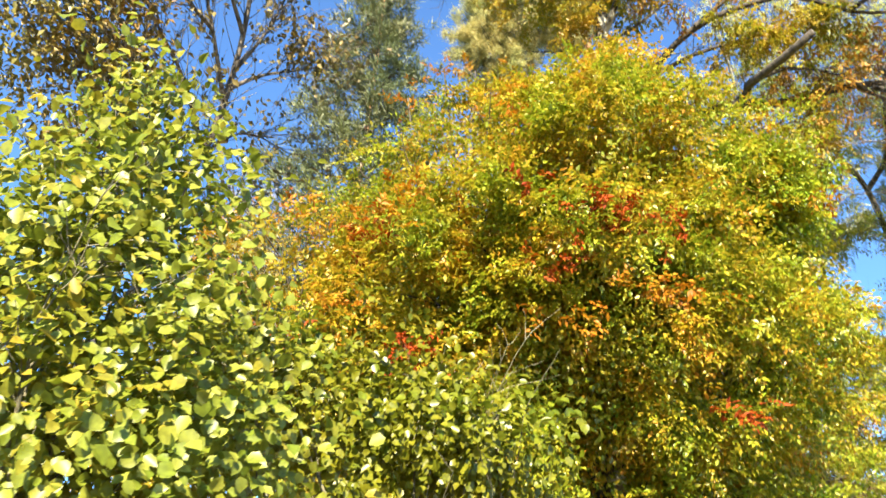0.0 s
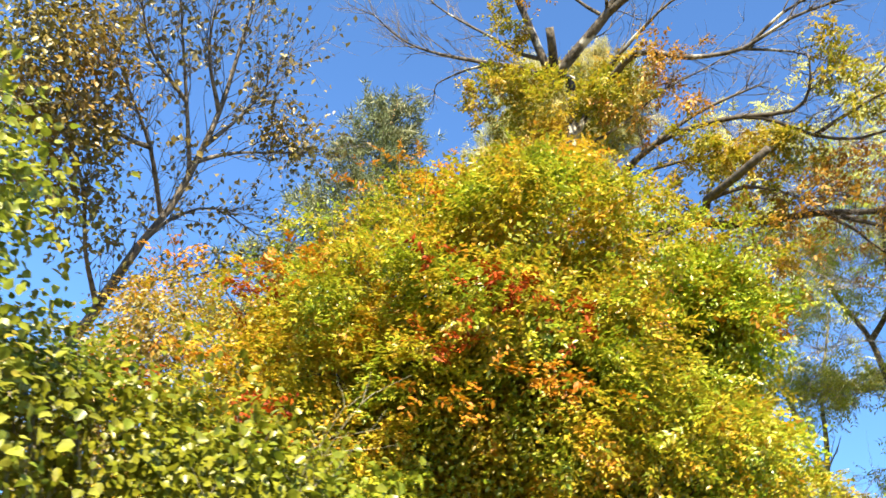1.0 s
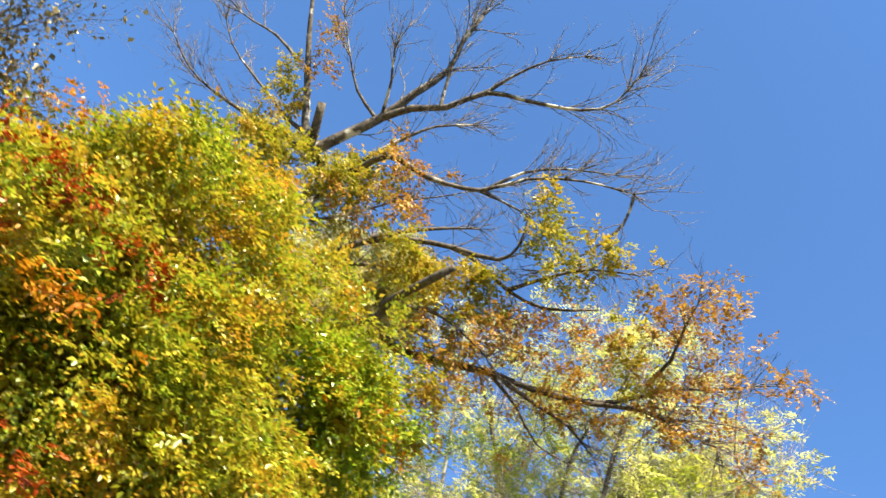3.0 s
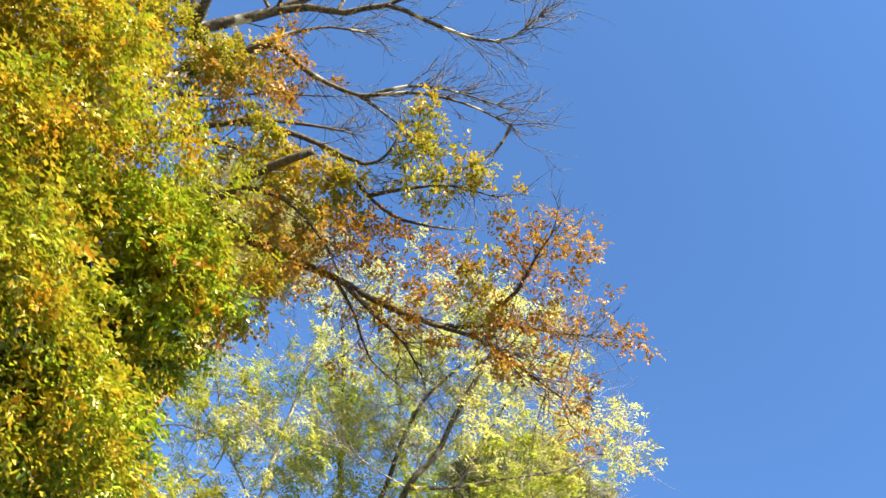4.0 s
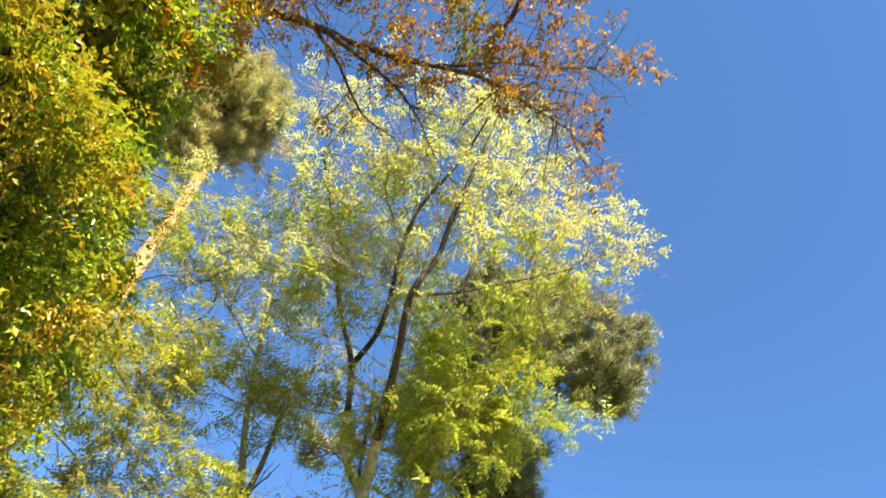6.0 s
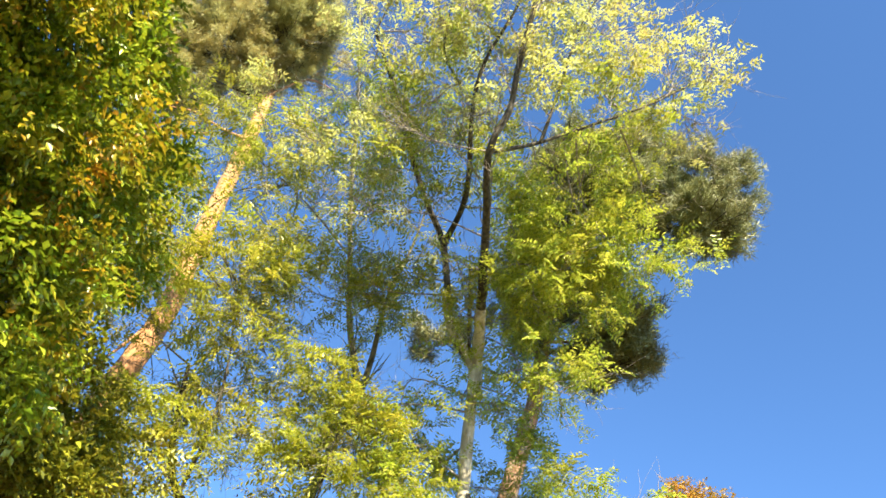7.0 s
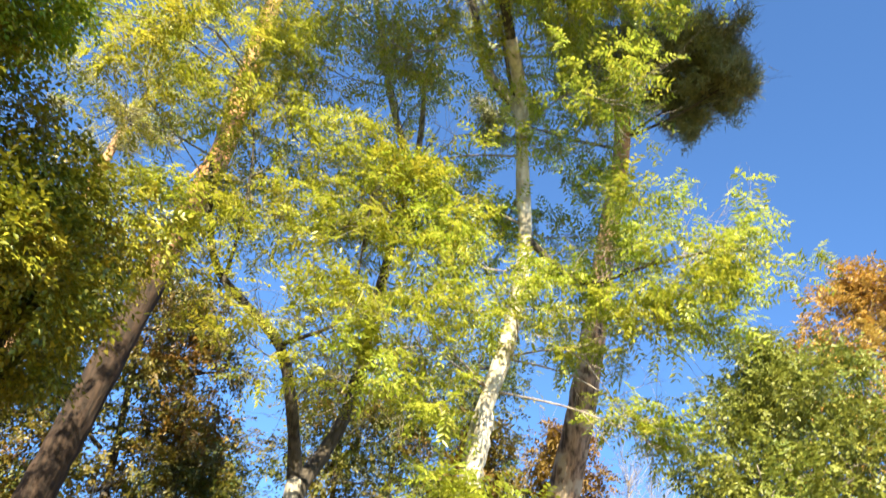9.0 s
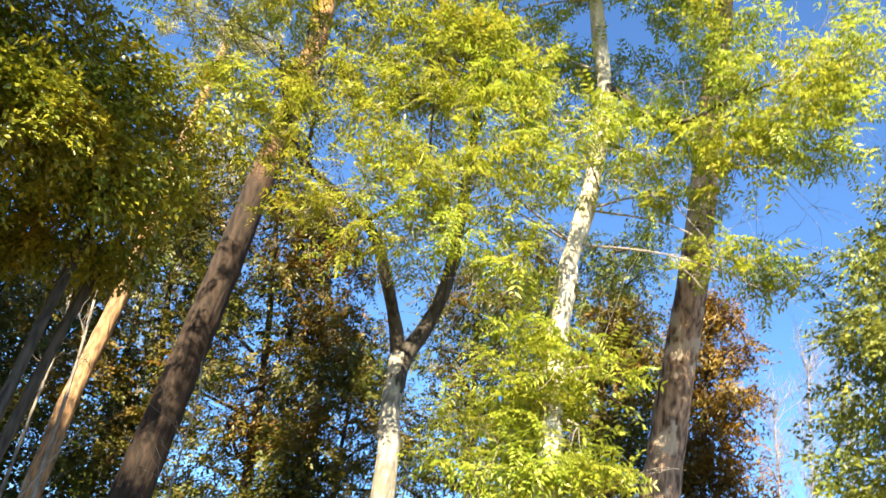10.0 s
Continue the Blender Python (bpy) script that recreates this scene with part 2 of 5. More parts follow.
def ground_z(x, y):
    """The ground falls gently along the path and is level further off."""
    s = np.clip(0.81 * x + 0.58 * y, -14, 22)
    return -0.165 * 8 * np.tanh(s / 8) - 0.1 * np.clip(s / 8, -1, 1) + 0.12 * np.sin(x * 0.35) * np.cos(y * 0.3)


def smooth_line(pts, step=0.18):
    """A curve through the given points."""
    p = np.array(pts, float)
    if len(p) < 3:
        p = np.array([p[0], (p[0] + p[-1]) / 2, p[-1]])
    q = np.vstack([2 * p[0] - p[1], p, 2 * p[-1] - p[-2]])
    out = []
    for i in range(1, len(q) - 2):
        k = max(2, int(np.linalg.norm(q[i + 1] - q[i]) / step))
        for u in np.arange(k) / k:
            a, b, c, e = q[i - 1], q[i], q[i + 1], q[i + 2]
            out.append(0.5 * (2 * b + (c - a) * u + (2 * a - 5 * b + 4 * c - e) * u ** 2 + (3 * b - a - 3 * c + e) * u ** 3))
    out.append(p[-1])
    return np.array(out)


def tube(line, r0, r1, sides=8, knob=0.0, rng=None, flare=0.0):
    """Verts and quads of a tapered stem along a line."""
    n = len(line)
    tang = np.gradient(line, axis=0)
    tang /= np.linalg.norm(tang, axis=1)[:, None] + 1e-9
    ref = np.array([0.31, 0.87, 0.38]) if abs(tang[0] @ np.array([0.31, 0.87, 0.38])) < 0.9 else np.array([1.0, 0, 0])
    u = np.cross(tang, ref)
    u /= np.linalg.norm(u, axis=1)[:, None]
    v = np.cross(tang, u)
    f = np.linspace(0, 1, n)
    r = r0 + (r1 - r0) * f ** 0.8
    if flare:
        r = r + r0 * flare * np.exp(-f * n * 0.25)
    ang = np.arange(sides) * 2 * np.pi / sides
    rr = r[:, None] * np.ones((n, sides))
    if knob and rng is not None:
        rr *= 1 + knob * rng.normal(0, 1, (n, 1)) + knob * 0.7 * rng.normal(0, 1, (n, sides))
    verts = (line[:, None] + rr[..., None] * (np.cos(ang)[None, :, None] * u[:, None] + np.sin(ang)[None, :, None] * v[:, None])).reshape(-1, 3)
    i, j = np.meshgrid(np.arange(n - 1), np.arange(sides), indexing="ij")
    a, b = i * sides + j, i * sides + (j + 1) % sides
    quads = np.stack([a, b, b + sides, a + sides], -1).reshape(-1, 4)
    cap = np.array([[(n - 1) * sides + c for c in (0, k, k + 1, k + 2)] for k in range(1, sides - 2, 2)])
    return verts, np.vstack([quads, cap]) if sides > 3 else quads


class Heap:
    """Gathers many small pieces into one mesh."""

    def __init__(self):
        self.v, self.f, self.n = [], [], 0

    def add(self, v, f):
        self.v.append(v)
        self.f.append(f + self.n)
        self.n += len(v)

    def arrays(self):
        return np.vstack(self.v), np.vstack(self.f)


def unit(a):
    return a / (np.linalg.norm(a, axis=-1, keepdims=True) + 1e-9)


def twigs_on(heap, line, r, rng, count, length, depth=2, up=0.35, start=0.25, sides=3, ends=None, spread=0.9):
    """Side twigs along a line, each with twigs of its own; ends collects their tips."""
    n = len(line)
    for _ in range(count):
        k = int(n * (start + (1 - start) * rng.random() ** 0.8))
        k = min(max(k, 1), n - 1)
        t = unit(line[k] - line[k - 1])
        way = unit(t * (0.9 + 0.5 * rng.random()) + unit(rng.normal(0, 1, 3)) * spread + np.array([0, 0, up]))
        ln = length * (0.5 + 0.8 * rng.random())
        m = 5
        pts = [line[k]]
        for _s in range(m):
            way = unit(way + rng.normal(0, 0.16, 3) + np.array([0, 0, 0.06 * up]))
            pts.append(pts[-1] + way * ln / m)
        pts = np.array(pts)
        v, f = tube(pts, r * 0.6, r * 0.2, sides)
        heap.add(v, f)
        if ends is not None:
            ends.extend(pts[2:])
        if depth > 1:
            twigs_on(heap, pts, r * 0.55, rng, 3 + int(rng.random() * 3), ln * 0.55, depth - 1, up, 0.3, 3, ends, spread)


# ---- leaves ----
def leaf_arrays(pos, axis, normal, length, width, rounded=False):
    """Leaves folded along the midrib: two triangles each, or four for rounded ones."""
    n = len(pos)
    a = unit(axis)
    b = unit(np.cross(a, normal))
    c = np.cross(b, a)
    L, W = length[:, None], width[:, None]
    if rounded:
        rows = [pos, pos + a * L * 0.22 + b * W * 0.42 + c * W * 0.12, pos + a * L * 0.62 + b * W * 0.46 + c * W * 0.14, pos + a * L - c * L * 0.12,
                pos + a * L * 0.62 - b * W * 0.46 + c * W * 0.14, pos + a * L * 0.22 - b * W * 0.42 + c * W * 0.12]
        f = np.array([[0, 1, 2], [0, 2, 3], [0, 3, 4], [0, 4, 5]])
    else:
        rows = [pos, pos + a * L * 0.45 + b * W * 0.5 + c * W * 0.18, pos + a * L - c * L * 0.1, pos + a * L * 0.45 - b * W * 0.5 + c * W * 0.18]
        f = np.array([[0, 1, 2], [0, 2, 3]])
    k = len(rows)
    v = np.stack(rows, 1).reshape(-1, 3)
    return v, (np.arange(n)[:, None, None] * k + f[None]).reshape(-1, 3)


def shell(rng, centre, radii, n, inner=0.7, lump=0.16):
    """n places near the surface of a lumpy ellipsoid, and their outward ways."""
    way = unit(rng.normal(0, 1, (n, 3)))
    ph = rng.uniform(0, 6, 3)
    bumps = 1 + lump * (np.sin(way[:, 0] * 5 + ph[0]) * np.cos(way[:, 1] * 4 + ph[1]) + 0.7 * np.sin(way[:, 2] * 7 + ph[2] + way[:, 0] * 3))
    r = (inner ** 3 + (1 - inner ** 3) * rng.random(n)) ** (1 / 3)
    return np.array(centre) + way * np.array(radii) * (r * bumps)[:, None], way


def clustered(rng, centre, radii, n, each, spread, inner=0.8, lump=0.08):
    """Places gathered into tufts near the surface of a lumpy ellipsoid."""
    p, w = shell(rng, centre, radii, max(1, n // each), inner, lump)
    p, w = np.repeat(p, each, 0), np.repeat(w, each, 0)
    return p + rng.normal(0, 1, p.shape) * np.array([spread, spread, spread * 0.7]), w


def tufted(rng, centre, radii, n, each, size, inner=0.88, lump=0.1):
    """Places on the outer side of rounded tufts that sit on the surface of a lumpy ellipsoid."""
    c, w = shell(rng, centre, radii, max(1, n // each), inner, lump)
    size = np.repeat(size * rng.uniform(0.6, 1.35, len(c)), each)[:, None]
    c, w = np.repeat(c, each, 0), np.repeat(w, each, 0)
    d = unit(rng.normal(0, 1, c.shape) + w * 0.8 + np.array([0, 0, 0.35]))
    r = rng.uniform(0.55, 1.0, (len(c), 1)) ** 0.6
    return c + d * r * size * np.array([1, 1, 0.72]), unit(d + 0.5 * w)


def spray(rng, places, ways, per, spread, flat, size, aspect, rounded=False, droop=0.2, face=0.9):
    """Leaves in small sprays round the given places."""
    n = len(places)
    p = np.repeat(places, per, 0)
    w = np.repeat(ways, per, 0)
    off = rng.normal(0, 1, (n * per, 3)) * np.array([spread, spread, spread * flat])
    p = p + off - w * 0.15 * np.linalg.norm(off, axis=1)[:, None]
    axis = unit(w * 0.7 + rng.normal(0, 0.7, (len(p), 3)) + np.array([0, 0, -droop]))
    normal = unit(np.array([0, 0, face * 0.6]) + w * 0.8 + np.array(to_sun) * 0.55 + rng.normal(0, 0.4, (len(p), 3)))
    L = size * rng.uniform(0.6, 1.25, len(p))
    return leaf_arrays(p, axis, normal, L, L * aspect * rng.uniform(0.8, 1.2, len(p)), rounded)


def fronds(rng, places, ways, length=0.36, pairs=7, leaflet=0.096, loose=0.3):
    """Pinnate leaves: pairs of narrow leaflets along an arching stalk."""
    n = len(places)
    out = unit(ways + rng.normal(0, loose, (n, 3)) + np.array([0, 0, 0.1]))
    side = unit(np.cross(out, np.array([0, 0, 1.0]) + rng.normal(0, 0.35, (n, 3))))
    up = np.cross(side, out)
    ln = length * rng.uniform(0.6, 1.2, n)
    P, A, N, L = [], [], [], []
    for k in range(pairs):
        u = (k + 0.8) / (pairs + 0.5)
        base = places + out * (ln * u)[:, None] + up * (-0.42 * ln * u * u)[:, None]
        size = leaflet * (1.0 - 0.35 * abs(u - 0.5)) * ln / length
        for s in (-1, 1):
            P.append(base)
            A.append(side * s + out * 0.55 + np.array([0, 0, -0.25]) + rng.normal(0, 0.22, (n, 3)))
            N.append(up + np.array(to_sun) * 0.55 + rng.normal(0, 0.28, (n, 3)))
            L.append(size * rng.uniform(0.8, 1.15, n))
    L = np.concatenate(L)
    return leaf_arrays(np.vstack(P), np.vstack(A), unit(np.vstack(N)), L, L * 0.36)


def twig_leaves(rng, places, ways, leaves=12, length=0.26, leaf=0.056, aspect=0.52):
    """Leafy side twigs: leaves set in turn on both sides of a drooping twig, nearly in one plane."""
    n = len(places)
    out = unit(ways * 0.75 + rng.normal(0, 0.55, (n, 3)) * np.array([1, 1, 0.55]) + np.array([0, 0, -0.12]))
    side = unit(np.cross(out, np.array([0, 0, 1.0]) + rng.normal(0, 0.5, (n, 3))))
    up = np.cross(side, out)
    ln = length * rng.uniform(0.6, 1.25, n)
    P, A, N, L = [], [], [], []
    for k in range(leaves):
        u = (k + 0.6) / leaves
        base = places + out * (ln * u)[:, None] + up * (-0.3 * ln * u * u)[:, None] + rng.normal(0, 0.012, (n, 3))
        P.append(base)
        A.append(side * (1 if k % 2 else -1) * (1 - 0.8 * (k == leaves - 1)) + out * 0.75 + np.array([0, 0, -0.2]) + rng.normal(0, 0.28, (n, 3)))
        N.append(up + np.array(to_sun) * 0.75 + rng.normal(0, 0.42, (n, 3)))
        L.append(leaf * rng.uniform(0.7, 1.25, n))
    L = np.concatenate(L)
    return leaf_arrays(np.vstack(P), np.vstack(A), unit(np.vstack(N)), L, L * aspect * rng.uniform(0.8, 1.2, len(L)))


def rosettes(rng, centre, radii, n, each=5, in_pad=5, pad=0.2):
    """Places and ways of leaves that fan out in rosettes from twig tips; the tips gather in flattened pads."""
    c, w = shell(rng, centre, radii, max(2, n // (each * in_pad)), 0.3, 0.3)
    size = np.repeat(pad * rng.uniform(0.6, 1.5, len(c)), in_pad)[:, None]
    c, w = np.repeat(c, in_pad, 0), np.repeat(w, in_pad, 0)
    c = c + rng.normal(0, 1, c.shape) * size * np.array([1.15, 1.15, 0.6])
    c, w = np.repeat(c, each, 0), np.repeat(w, each, 0)
    fan = unit(rng.normal(0, 1, c.shape) * np.array([1, 1, 0.45]) + 0.45 * w + np.array([0, -0.1, 0.05]))
    return c + rng.normal(0, 0.02, c.shape), fan


def shoots(heap, rng, centre, radii, n):
    """Needle tufts along shoots that fan out from a bough's end, for an uneven, tufted outline."""
    centre, radii = np.array(centre), np.array(radii)
    P, W = [], []
    count = max(6, int(n / 15))
    for _ in range(count):
        d = unit(rng.normal(0, 1, 3) + np.array([0, 0, 0.15]))
        end = centre + d * radii * rng.uniform(0.55, 1.25)
        root = centre + d * radii * 0.1 + rng.normal(0, 0.12, 3)
        v, f = tube(smooth_line([root, (root + end) / 2 + np.array([0, 0, -0.06]), end], 0.25), 0.013, 0.005, 4)
        heap.add(v, f)
        u = rng.uniform(0.35, 1.0, (15, 1)) ** 0.7
        P.append(root + (end - root) * u + rng.normal(0, 0.085, (15, 3)))
        W.append(np.tile(unit(end - root), (15, 1)))
    return np.vstack(P), np.vstack(W)


def frond_meshes(mat, kinds=5, length=0.36, pairs=7, leaflet=0.096):
    """A few compound leaves of their own, with a thin stalk, each growing along x."""
    rng, out = np.random.default_rng(5), []
    for k in range(kinds):
        v, f = fronds(rng, np.zeros((1, 3)), np.array([[1.0, 0, 0]]), length, pairs, leaflet, 0.05)
        sv, sf = leaf_arrays(np.zeros((1, 3)), np.array([[1.0, 0, -0.25]]), np.array([[0, 0, 1.0]]), np.array([length]), np.array([0.008]))
        out.append(mesh_from("leaf", np.vstack([v, sv]), np.vstack([f, sf + len(v)]), mat))
    return out


def leaf_meshes(mat, kinds=5, aspect=0.6):
    """A few single leaves one metre long along x: rounded blade, folded midrib, bent tip and a stalk."""
    rng, out = np.random.default_rng(6), []
    for k in range(kinds):
        u = np.linspace(0, 1, 6)
        half = aspect * 0.5 * np.sin(np.pi * np.clip(u, 0.02, 1) ** (0.7 + 0.1 * rng.random())) ** 0.75
        half[-1] = 0.0
        bend = -0.16 * u ** 2 * rng.uniform(0.4, 1.6)
        mid = np.stack([u, 0.03 * rng.normal() * u, bend], -1)
        edge = [np.stack([u + 0.03, s * half, bend + half * 0.3 * rng.uniform(0.4, 1.2)], -1) for s in (-1, 1)]
        stalk = np.array([[-0.35, 0.012, 0.03], [-0.35, -0.012, 0.03]])
        v = np.vstack([mid, *edge, stalk])
        f = [[a, a + 1, b + a + 1] for b in (6, 12) for a in range(5)] + [[a, b + a + 1, b + a] for b in (6, 12) for a in range(5)] + [[0, 18, 19]]
        out.append(mesh_from("leaf", v, np.array(f), mat))
    return out


def leaf_parts(crown, meshes, places, ways, size, rng, tilt=0.5, sunny=0.5):
    """The leaves nearest the path, each one an object of its own on its crown."""
    origin = np.array(crown.parent.location)
    for k, (p, w) in enumerate(zip(places, ways)):
        ob = new("leaf", meshes[k % len(meshes)])
        ob.parent = crown
        a = Vector(unit(w * 0.7 + rng.normal(0, 0.5, 3) + np.array([0, 0, -0.2])))
        up = Vector(unit(np.array([0, 0, 0.6]) + np.array(to_sun) * sunny + rng.normal(0, tilt, 3)))
        side = up.cross(a).normalized()
        turn = Matrix((a, side, a.cross(side))).transposed().to_4x4()
        ob.matrix_basis = Matrix.Translation(p - origin) @ turn @ Matrix.Scale(size * rng.uniform(0.75, 1.2), 4)


def tufts(rng, places, ways, blades=26, length=0.16, width=0.009):
    """Needle tufts: thin blades that stand out all round a shoot."""
    n = len(places)
    p = np.repeat(places, blades, 0) + rng.normal(0, 0.05, (n * blades, 3))
    w = unit(np.repeat(ways, blades, 0) * 0.5 + rng.normal(0, 0.75, (n * blades, 3)) + np.array([0, 0, 0.3]))
    s = unit(np.cross(w, rng.normal(0, 1, (n * blades, 3)))) * width
    L = length * rng.uniform(0.6, 1.2, n * blades)[:, None]
    v = np.stack([p - s, p + s, p + w * L], 1).reshape(-1, 3)
    return v, np.arange(len(v)).reshape(-1, 3)


# ---- trees ----
def tree(label, base, category="tree", name="tree", group=""):
    z = float(ground_z(base[0], base[1])) - 0.05
    ob = new(name)
    ob.location = (base[0], base[1], z)
    ob.empty_display_size = 0.3
    return tagged(ob, label, category, group)


def stem(parent, pts, r0, r1, mat, rng, name="limb", sides=8, knob=0.04, wig=0.0, flare=0.0, label=""):
    line = smooth_line(pts)
    if wig:
        n = len(line)
        line = line + np.cumsum(rng.normal(0, wig, (n, 3)), 0) * np.linspace(0, 1, n)[:, None] * (1 - np.linspace(0, 1, n)[:, None] * 0.6)
    v, f = tube(line, r0, r1, sides, knob, rng, flare)
    part(name, v, f, mat, parent, label, True)
    return line


def foot(parent):
    return tuple(parent.location)


# ---- ground ----
def build_ground():
    ring = np.concatenate([np.linspace(0, 40, 41), np.geomspace(44, 1800, 30)])
    ang = np.linspace(0, 2 * np.pi, 97)[:-1]
    R, A = np.meshgrid(ring, ang, indexing="ij")
    x, y = 4 + R * np.cos(A), 8 + R * np.sin(A)
    z = ground_z(x, y)
    v = np.stack([x, y, z], -1).reshape(-1, 3)
    i, j = np.meshgrid(np.arange(len(ring) - 1), np.arange(96), indexing="ij")
    a, b = i * 96 + j, i * 96 + (j + 1) % 96
    f = np.stack([a, a + 96, b + 96, b], -1).reshape(-1, 4)
    m, n, l = nodes_of("leaf_litter")
    tc, no, fi = n.new("ShaderNodeTexCoord"), n.new("ShaderNodeTexNoise"), n.new("ShaderNodeTexNoise")
    no.inputs["Scale"].default_value, no.inputs["Detail"].default_value = 0.35, 8
    fi.inputs["Scale"].default_value, fi.inputs["Detail"].default_value = 14, 6
    l.new(tc.outputs["Object"], no.inputs["Vector"])
    l.new(tc.outputs["Object"], fi.inputs["Vector"])
    r1 = ramp(n, [(0.4, (0.06, 0.09, 0.02)), (0.6, (0.2, 0.13, 0.06))])
    r2 = ramp(n, [(0.3, (0.45, 0.45, 0.45)), (0.7, (1.2, 1.1, 0.9))])
    mx = n.new("ShaderNodeMixRGB")
    mx.blend_type, mx.inputs[0].default_value = "MULTIPLY", 1.0
    l.new(no.outputs[0], r1.inputs[0])
    l.new(fi.outputs[0], r2.inputs[0])
    l.new(r1.outputs[0], mx.inputs[1])
    l.new(r2.outputs[0], mx.inputs[2])
    l.new(mx.outputs[0], n["Principled BSDF"].inputs["Base Color"])
    n["Principled BSDF"].inputs["Roughness"].default_value = 0.95
    bp_ = n.new("ShaderNodeBump")
    bp_.inputs["Strength"].default_value = 0.6
    l.new(fi.outputs[0], bp_.inputs["Height"])
    l.new(bp_.outputs[0], n["Principled BSDF"].inputs["Normal"])
    tagged(new("ground", mesh_from("ground", v, f, m, True)), "woodland floor of grass and fallen brown leaves", "ground", kind="structure")


build_ground()


# ---- the broad dome-shaped tree, green turning gold ----
def build_dome():
    rng = np.random.default_rng(11)
    t = tree("broad dense tree with green leaves turning gold and orange", (1.9, 10.2))
    b = np.array(foot(t))
    heart = [b, b + (0.1, -0.1, 1.2), b + (0.2, -0.3, 2.6)]
    trunk = stem(t, heart, 0.24, 0.17, B_DARK, rng, "trunk", 12, flare=0.5)
    # stems fan out from the trunk to the crown's surface
    h, tips = Heap(), []
    for k in range(13):
        a = k * 2.4 + 0.3
        el = (0.9, 0.55, 1.2)[k % 3]
        end = np.array([1.0, 9.9, 3.4]) + 3.7 * np.array([math.cos(a) * math.cos(el), math.sin(a) * math.cos(el), math.sin(el)])
        mid = (heart[2] * 0.45 + end * 0.55) + np.array([0, 0, -0.35]) + rng.normal(0, 0.2, 3)
        line = stem(t, [heart[1 + k % 2], mid, end], 0.09, 0.02, B_DARK, rng, wig=0.01)
        twigs_on(h, line, 0.03, rng, 16, 1.1, 2, 0.2, 0.3, 3, tips)
    v, f = h.arrays()
    mass("brushwood", v, f, B_DARK, t)
    blobs = (  # centre, radii, sprays
        ((0.92, 9.7, 4.2), (3.2, 3.99, 2.3), 11500),
        ((1.55, 7.9, 5.3), (2.2, 2.0, 2.05), 8000),
        ((2.2, 8.8, 6.4), (1.0, 0.8, 0.75), 1300),
        ((1.64, 6.32, 5.79), (0.8, 0.7, 0.7), 1100),
        ((2.9, 9.6, 5.1), (1.4, 2.0, 1.35), 3300),
        ((3.55, 11.8, 3.9), (1.25, 1.8, 1.45), 3300),
        ((3.4, 7.35, 6.2), (0.22, 0.28, 0.34), 280),
        ((1.73, 7.25, 6.62), (0.9, 0.9, 0.75), 1500),
        ((3.29, 7.73, 6.32), (0.42, 0.45, 0.35), 380),
        ((4.75, 12.11, 3.40), (0.5, 0.8, 0.35), 800),
        ((3.8, 10.6, 5.45), (0.7, 1.0, 0.55), 1500),
        ((3.5, 9.4, 3.3), (1.1, 1.4, 1.0), 1700),
        ((4.45, 12.8, 4.35), (0.5, 0.7, 0.6), 1000),
        ((-0.58, 9.2, 3.8), (3.0, 2.2, 2.9), 8500),
        ((3.72, 9.3, 5.6), (0.4, 0.7, 0.5), 700),
        ((4.3, 10.7, 5.75), (0.32, 0.6, 0.42), 700),
        ((3.65, 8.6, 6.15), (0.28, 0.4, 0.3), 260),
        ((4.95, 13.4, 4.2), (0.34, 0.45, 0.32), 300),
        ((5.1, 13.3, 4.8), (0.34, 0.4, 0.18), 200),
        ((4.5, 13.4, 3.45), (0.5, 0.5, 0.32), 420),
        ((3.95, 13.5, 3.6), (0.6, 0.6, 0.5), 520),
        ((3.72, 8.15, 6.2), (0.3, 0.36, 0.32), 300),
        ((3.62, 7.75, 6.45), (0.26, 0.3, 0.26), 200),
    )
    gaps = (((1.32, 6.2, 3.85), 0.52), ((1.37, 6.2, 3.3), 0.44), ((1.78, 6.5, 4.55), 0.42), ((-0.50, 5.8, 3.37), 0.4))
    heap, low_bough, gold_bough, far_bough = Heap(), Heap(), Heap(), Heap()
    for c, r, n in blobs:
        p, w = tufted(rng, c, r, int(n * 1.15), 34, 0.33, 0.82, 0.17)
        keep = p[:, 2] > 2.0 + 0.25 * np.sin(p[:, 0] * 2.1) + 0.25 * np.cos(p[:, 1] * 1.7)
        for g, gr in gaps:
            keep &= np.linalg.norm((p + w * 0.12 - np.array(g)) * np.array([1, 0.33, 1]), axis=1) > gr
        keep &= (p[:, 1] < 10.8) | (rng.random(len(p)) < 0.35) | (p[:, 0] > 3.0)
        p, w = p[keep], w[keep]
        if c == (1.55, 7.9, 5.3):
            front = p, w
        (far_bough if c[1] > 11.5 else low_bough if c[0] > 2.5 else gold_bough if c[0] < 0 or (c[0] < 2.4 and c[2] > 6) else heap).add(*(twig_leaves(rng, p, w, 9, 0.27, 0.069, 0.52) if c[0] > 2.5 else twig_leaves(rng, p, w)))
    # shaded leaves deep inside
    for c, r, n in (((0.9, 9.7, 4.6), (3.0, 3.2, 2.3), 5400), ((1.6, 8.2, 5.2), (1.75, 1.7, 1.6), 3200), ((3.2, 10.8, 4.2), (1.2, 2.2, 1.2), 2600)):
        p, w = shell(rng, c, r, n, 0.55, 0.1)
        heap.add(*spray(rng, p[p[:, 2] > 2.6], w[p[:, 2] > 2.6], 16, 0.2, 0.6, 0.064, 0.6))
    v, f = heap.arrays()
    crown = part("crown", v, f, M_DOME, t)
    near = np.argsort(front[0][::8, 1])[:300] * 8
